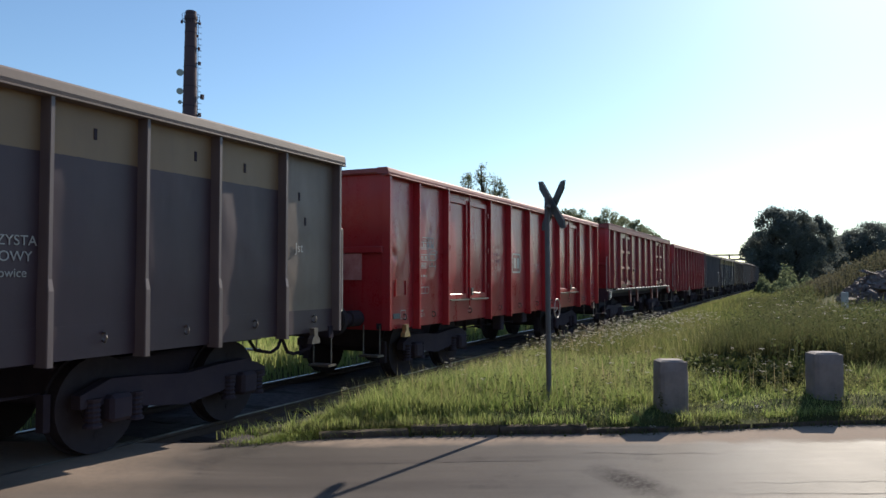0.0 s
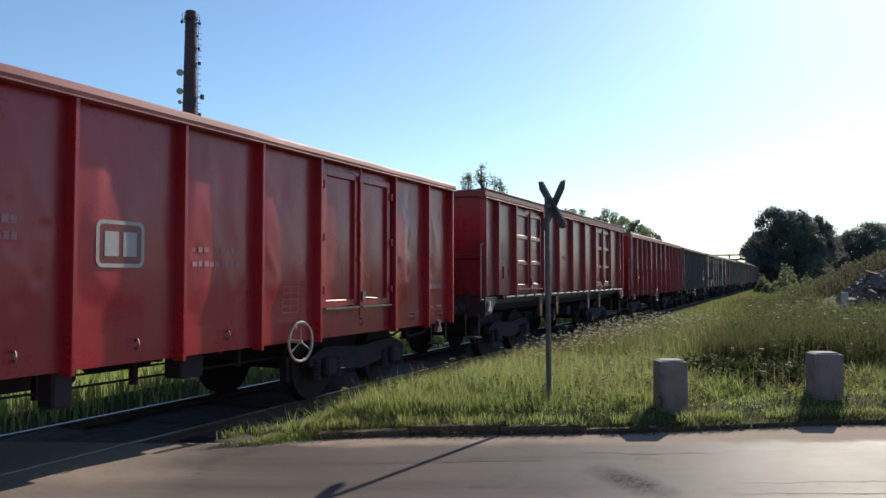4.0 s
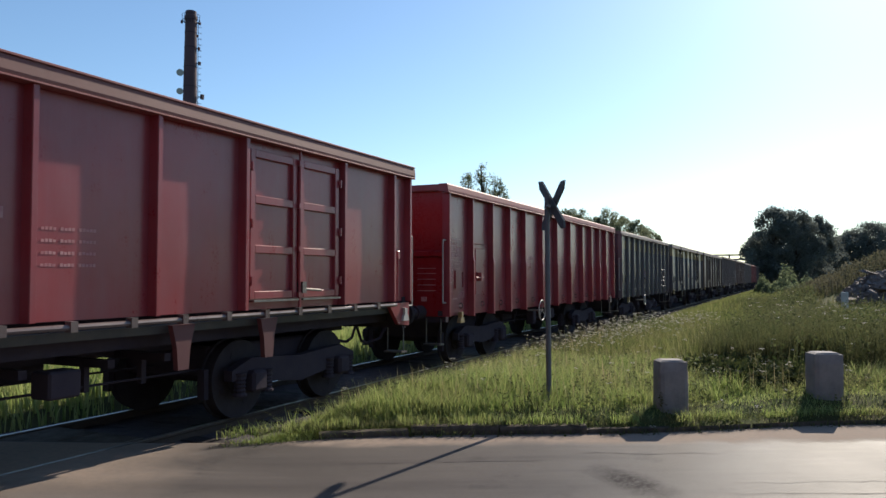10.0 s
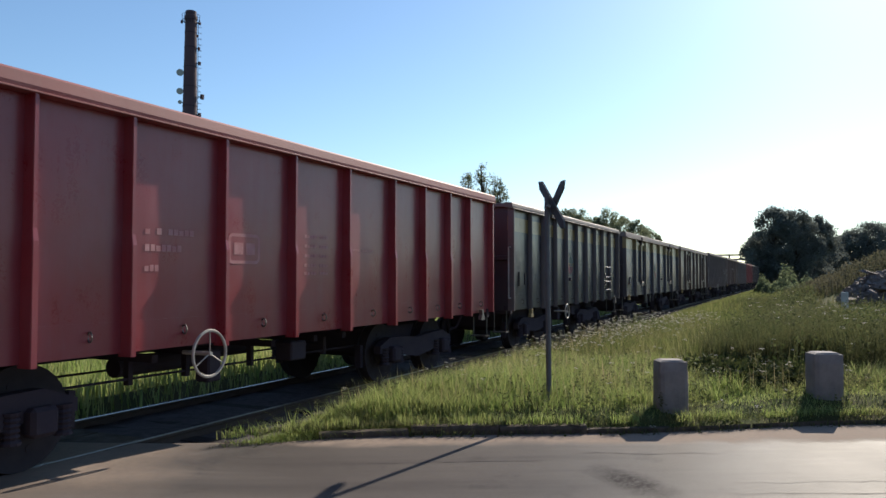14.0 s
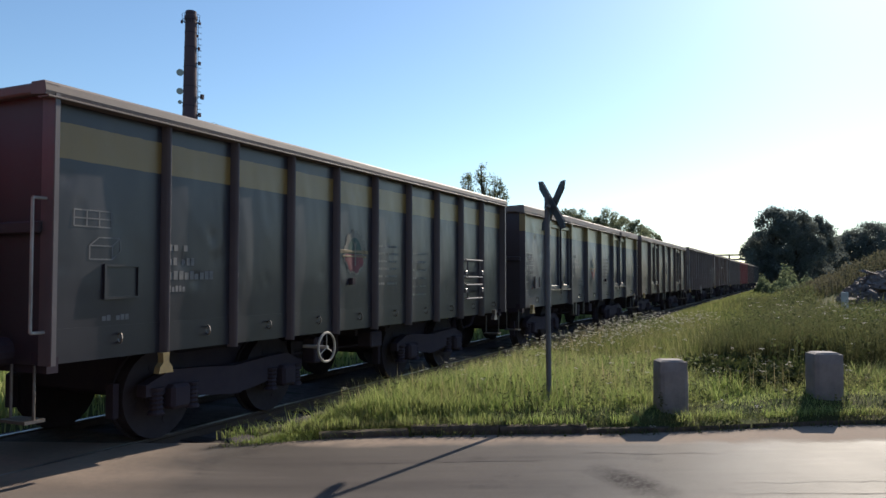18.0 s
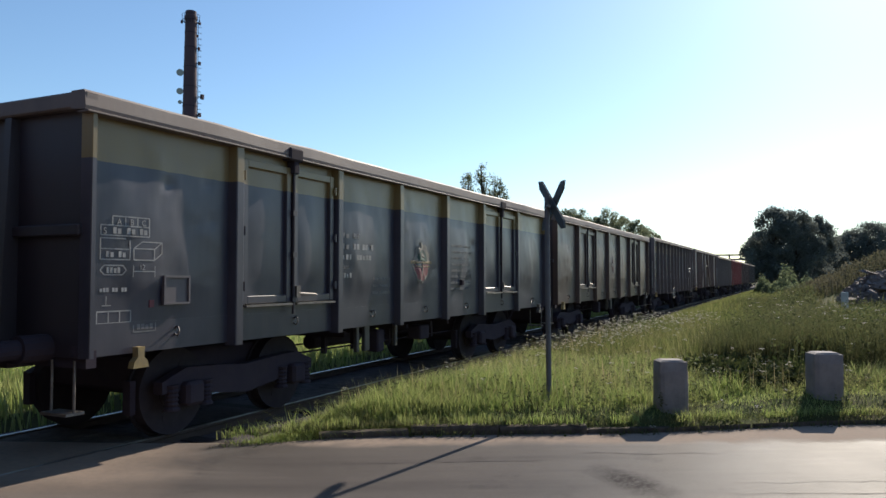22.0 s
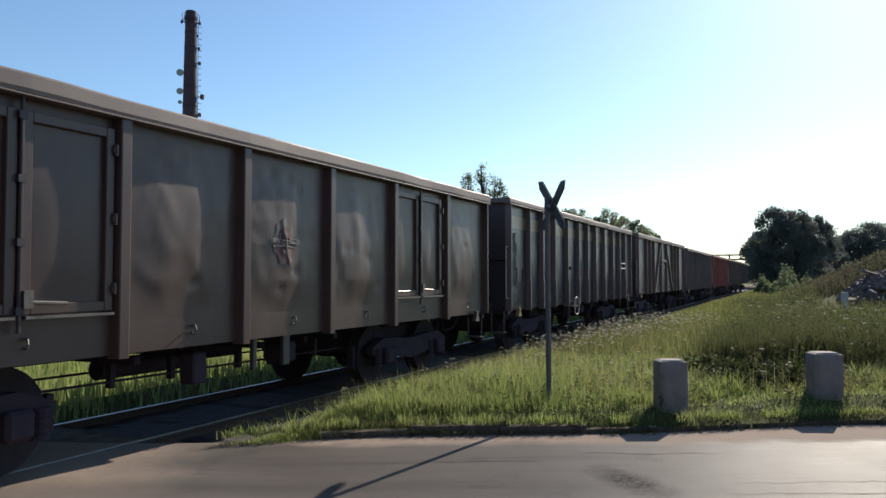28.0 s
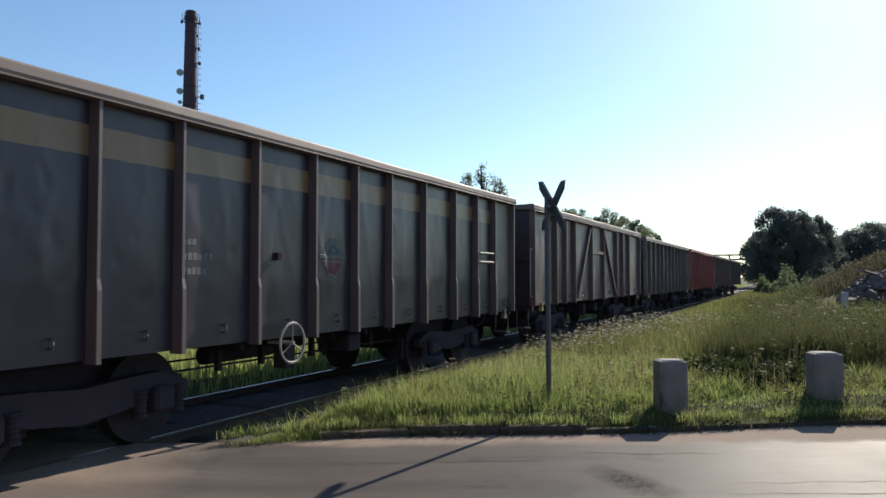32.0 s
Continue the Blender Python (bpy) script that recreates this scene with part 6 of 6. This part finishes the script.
# oxide red wagon
M_OX = M_FADED_RED
painted_grid(W[3], 38.09, 38.59, 2.22, 2.34, 4, 1, M_OX)
for i, c in enumerate("ABC"):
    words(W[3], c, 38.17 + 0.125 * i, 2.245, 0.075, M_OX)
painted_grid(W[3], 37.98, 38.59, 2.01, 2.22, 5, 2, M_OX)
figures(W[3], 38.0, 38.57, 2.035, 2.09, 9, (2, 5), M_OX)
figures(W[3], 38.0, 38.57, 2.14, 2.19, 9, (4,), M_OX)
for z0, z1 in ((1.89, 1.97), (1.80, 1.87), (1.70, 1.78)):
    painted_grid(W[3], 37.99, 38.25, z0, z1, 1, 1, M_OX)
    figures(W[3], 38.04, 38.2, z0 + 0.02, z1 - 0.02, 4, (), M_OX)
hex_sign(W[3], 37.99, 38.25, 1.57, 1.65, M_OX)
box_sign(W[3], 38.33, 38.62, 1.81, 1.95, M_OX)
painted_grid(W[3], 37.98, 38.22, 1.33, 1.41, 3, 1, M_OX)
painted_grid(W[3], 38.51, 38.77, 1.30, 1.40, 1, 1, M_OX)
figures(W[3], 38.55, 38.74, 1.32, 1.38, 4, (2,), M_OX)
figures(W[3], 37.99, 38.46, 1.265, 1.295, 14, (7,), M_OX)
label_frame(W[3], 38.33, 38.68, 1.46, 1.78, OXIDE)
figures(W[3], 42.12, 42.76, 2.07, 2.13, 9, (1, 3), M_OX)
figures(W[3], 42.12, 42.59, 1.91, 1.975, 7, (), M_OX)
figures(W[3], 42.12, 42.3, 1.72, 1.78, 3, (), M_OX)
box_badge(W[3], 43.26, 43.78, 1.81, 2.14, M_OX, OXIDE)
for z in (2.15, 2.03, 1.91, 1.79, 1.69):
    figures(W[3], 44.63, 45.15, z, z + 0.04, 8, (4,), M_OX)
figures(W[3], 45.75, 46.3, 2.02, 2.05, 9, (3,), M_OX)

# dark green wagon
figures(W[4], 53.26, 53.51, 1.92, 1.98, 4, (2,), M_FADED)
figures(W[4], 53.26, 53.60, 1.78, 1.855, 6, (2,), M_FADED)
figures(W[4], 53.25, 53.88, 1.64, 1.725, 9, (), M_FADED)
figures(W[4], 53.26, 53.48, 1.52, 1.58, 5, (), M_FADED)
emblem(W[4], 56.27, 56.98, 1.68, 2.32, BADGE)
label_frame(W[4], 52.50, 52.89, 1.47, 1.78, GREEN)
painted_grid(W[4], 52.2, 52.58, 2.10, 2.24, 3, 2, M_FADED)
box_sign(W[4], 52.36, 52.68, 1.82, 2.01, M_FADED)
figures(W[4], 52.5, 52.8, 1.28, 1.33, 6, (2,), M_FADED)
for k in range(6):
    figures(W[4], 57.28, 57.84, 2.10 - 0.11 * k, 2.135 - 0.11 * k, 9, (k % 4 + 2,), M_FADED)
    figures(W[4], 58.3, 58.85, 2.02 - 0.13 * k, 2.05 - 0.13 * k, 9, (k % 5,), M_FADED)
near_, L_, _ = SURF[W[4].name]
for z0_, z1_ in ((1.27, 1.52), (1.66, 1.97)):
    for z in (z0_, z1_):
        part("step_bar", rod(bmesh.new(), (HALF + 0.06, 60.22 - near_ - L_ / 2, z), (HALF + 0.06, 60.98 - near_ - L_ / 2, z), 0.017, seg=8), GREYRIB, W[4], "steel climbing step")
    for s_ in (60.30, 60.86):
        part("step_upright", rod(bmesh.new(), (HALF + 0.06, s_ - near_ - L_ / 2, z0_), (HALF + 0.06, s_ - near_ - L_ / 2, z1_), 0.015, seg=8), GREYRIB, W[4])
for s_, z in ((60.22, 1.74), (60.98, 1.74), (60.22, 1.42), (60.98, 1.42)):
    part("step_bracket", B(HALF, HALF + 0.08, s_ - 0.04 - near_ - L_ / 2, s_ + 0.04 - near_ - L_ / 2, z - 0.04, z + 0.04, bevel=0.01), GREYRIB, W[4])

# grey-green wagon
volume_table(W[5], 63.70, 2.21, 1.05, M_CHALK)
painted_grid(W[5], 64.08, 64.34, 1.16, 1.25, 1, 1, M_FADED)
figures(W[5], 64.11, 64.31, 1.18, 1.23, 4, (), M_FADED)
label_frame(W[5], 64.40, 64.74, 1.40, 1.68, GREYRIB)
patch(W[5], 64.25, 64.31, 1.38, 1.45, M_BADGE_R, "tag", 0.006, "small red tag")
figures(W[5], 67.53, 67.70, 2.19, 2.26, 2, (), M_FADED)
words(W[5], "RIV", 67.78, 2.19, 0.105, M_CHALK)
figures(W[5], 67.53, 67.70, 2.04, 2.115, 2, (), M_FADED)
figures(W[5], 67.78, 68.34, 2.04, 2.12, 7, (2,), M_CHALK)
figures(W[5], 67.53, 68.28, 1.90, 1.97, 9, (3,), M_CHALK)
words(W[5], "Eaos", 67.53, 1.775, 0.09, M_FADED)
figures(W[5], 67.53, 67.76, 1.655, 1.72, 4, (), M_CHALK)
for z in (1.62, 1.52, 1.42):
    figures(W[5], 68.34, 68.86, z, z + 0.04, 10, (3,), M_FADED)
emblem(W[5], 69.47, 70.23, 1.555, 2.225, BADGE)
for k, (e_, n_) in enumerate(((2.10, 12), (2.16, 14), (2.02, 11), (2.05, 11), (2.14, 12), (2.14, 12), (2.10, 15), (2.04, 14))):
    z_ = 2.235 - 0.108 * k
    figures(W[5], 71.05, 69.8 + e_, z_ - 0.042, z_, 2 * n_, (5 + k % 3, 13 - k % 2, 19), M_FADED)

near_, L_, _ = SURF[W[5].name]
for s_ in (66.395, 73.38):
    y_ = s_ - near_ - L_ / 2
    bm = box(bmesh.new(), PLATE, HALF + 0.085, y_ - 0.16, y_ + 0.10, 3.045, 3.20, 0.02)
    part("lock_cover", box(bm, PLATE, HALF + 0.06, y_ - 0.05, y_ + 0.05, 2.90, 3.05, 0.01), M_TYRE, W[5], "dark steel cover over the door lock")
for wg, offs in ((W[5], (-1.85, -1.60, -0.74)), (W[6], (-0.30, 0.28))):
    for k, o in enumerate(offs):
        bm = box(bmesh.new(), 1.20, 1.26, o - 0.035 - 0.03 * (k == 1), o + 0.035 + 0.03 * (k == 1), 0.61, 0.98, 0.01)
        part("hanger", bm, SILL, wg, "flat grey steel hanger of the brake gear")

# grey-brown wagon
emblem(W[6], 83.45, 84.02, 1.785, 2.37, (M_DIM, M_BADGE_D, M_BADGE_D, M_DIM))

# blue-grey wagon
painted_grid(W[7], 91.99, 92.29, 2.10, 2.25, 2, 1, M_DIM)
label_frame(W[7], 91.88, 92.27, 1.55, 1.87, SLATE2)
figures(W[7], 94.57, 94.77, 1.99, 2.05, 3, (), M_FADED)
figures(W[7], 94.57, 95.01, 1.835, 1.91, 6, (), M_FADED)
figures(W[7], 94.57, 94.91, 1.69, 1.765, 5, (), M_FADED)
emblem(W[7], 96.92, 97.55, 1.65, 2.18, (M_FADED, M_BADGE_G, M_BADGE_R, M_FADED))
for wg, s, z in ((W[7], 96.02, 1.86), (W[4], 56.5, 1.56), (W[5], 71.4, 1.52)):
    patch(wg, s, s + 0.07, z, z + 0.09, M_DARK, "lamp_bracket", 0.05, "small dark lamp bracket")
near_, L_, _ = SURF[W[7].name]
for z in (1.95, 2.12):
    part("step_bar", rod(bmesh.new(), (HALF + 0.07, 101.99 - near_ - L_ / 2, z), (HALF + 0.07, 102.69 - near_ - L_ / 2, z), 0.018, seg=8), M_HANDRAIL, W[7])

# a torn, bent flap of pale plate on the blue-grey wagon
bm = bmesh.new()
rows = []
for k in range(15):
    z = 1.32 + k * 0.092
    c, wd_ = 91.99 + 0.028 * math.sin(k * 0.8) - 0.004 * k, 0.085 + 0.03 * math.sin(k * 1.3 + 1) + 0.02 * math.sin(k * 2.9)
    rows.append([bm.verts.new((PLATE + 0.016 + 0.05 * (i / 4) ** 2 + 0.010 * math.sin(k * 1.7 + i * 0.6), c + wd_ * (i / 2 - 1) - 91.52 - 6.42, z)) for i in range(5)])
for a, b in zip(rows, rows[1:]):
    for i in range(4):
        bm.faces.new((a[i], a[i + 1], b[i + 1], b[i]))
part("torn_flap", bm, PALERIB, W[7], "torn and bent strip of pale plate", smooth=True)

bm = bmesh.new()
rod(bm, (PLATE + 0.06, 36.115 - 30.19, 1.30), (PLATE + 0.06, 36.115 - 30.19, 1.98), 0.014, seg=8)
box(bm, PLATE - 0.01, PLATE + 0.09, 36.075 - 30.19, 36.155 - 30.19, 1.93, 2.06, 0.012)
part("hand_lever", bm, BROWN_RED, W[2], "upright red hand lever with a square head")

for sg in (-1, 1):
    ys_ = [sg * k for k in (5.65, 6.28, 6.28, 5.95)]
    # the near gusset on this side takes the near-black colour
    part("corner_gusset", loft(bmesh.new(), [[(x_, y_, z_) for y_, z_ in zip(ys_, (1.27, 1.27, 0.92, 0.95))] for x_ in (HALF - 0.05, HALF + 0.01)]), BROWN_RED if sg > 0 else DARKSHADE, W[2], "steel corner gusset with a rope hook")
    part("corner_gusset", loft(bmesh.new(), [[(-x_, y_, z_) for y_, z_ in zip(ys_, (1.27, 1.27, 0.92, 0.95))] for x_ in (HALF - 0.05, HALF + 0.01)]), BROWN_RED, W[2])
    tow_hook(W[2], 1, sg * 6.12, 1.19, M_PALE)

# end placards and a bent hand pipe
for z in (1.42, 1.52, 1.62, 1.72, 1.81):
    part("placard_line", B(0.82, 1.17, -6.46, -6.452, z, z + 0.012), M_FADED_RED, W[3])
part("placard", B(0.90, 1.0, -6.47, -6.452, 1.24, 1.32), M_FADED_RED, W[3], "small pale tag on the end wall")
part("placard", B(0.55, 0.95, -6.39, -6.36, 1.62, 2.02), M_FADED_RED, W[1], "faded paper placard on the end wall")
part("placard", B(0.45, 0.75, -6.285, -6.255, 2.35, 2.75), M_FADED_RED, W[2], "square patch of paler paint on the end wall")
part("hand_pipe", pipe(bmesh.new(), [(0.2, -6.26, 2.05), (0.28, -6.42, 2.05), (0.34, -6.44, 1.95), (0.38, -6.44, 1.5), (0.52, -6.44, 1.2), (0.55, -6.3, 0.95)], 0.02, 8), M_HANDRAIL, W[2], "bent pale hand pipe")



# ---- what moves ----
def way_to(px, py, dist):
    """The point dist metres out in the view, towards (px, py)."""
    d = CAM_POSE.to_3x3() @ Vector(((px - 784) / 1324.1, (441 - py) / 1324.1, -1))
    return Vector(EYE) + d * dist


def motions():
    for w, yc in TRAIN:
        walk(w, [(t * 0.5, pose(XC, yc - gone(t * 0.5), 0)) for t in range(65)])
    step = 0.2
    for ws, y in WHEELSETS:
        walk(ws, [(k * step, pose(0, y, WHEEL_R, math.degrees(gone(k * step) / WHEEL_R))) for k in range(161)])
    far, mid, close, past = Vector((-20, 60, 9)), way_to(820, 268, 9.0), way_to(950, 70, 1.35), Vector((0.9, -2.5, 2.6))
    turn = Euler((radians(25), 0, radians(150)))
    walk(fly, [(t, Matrix.LocRotScale(p, turn, None)) for t, p in ((0, far), (12.6, far), (12.9, mid), (13.0, close), (13.1, past), (13.4, past + Vector((1, -3, 1))), (32, past + Vector((1, -3, 1))))])


motions()
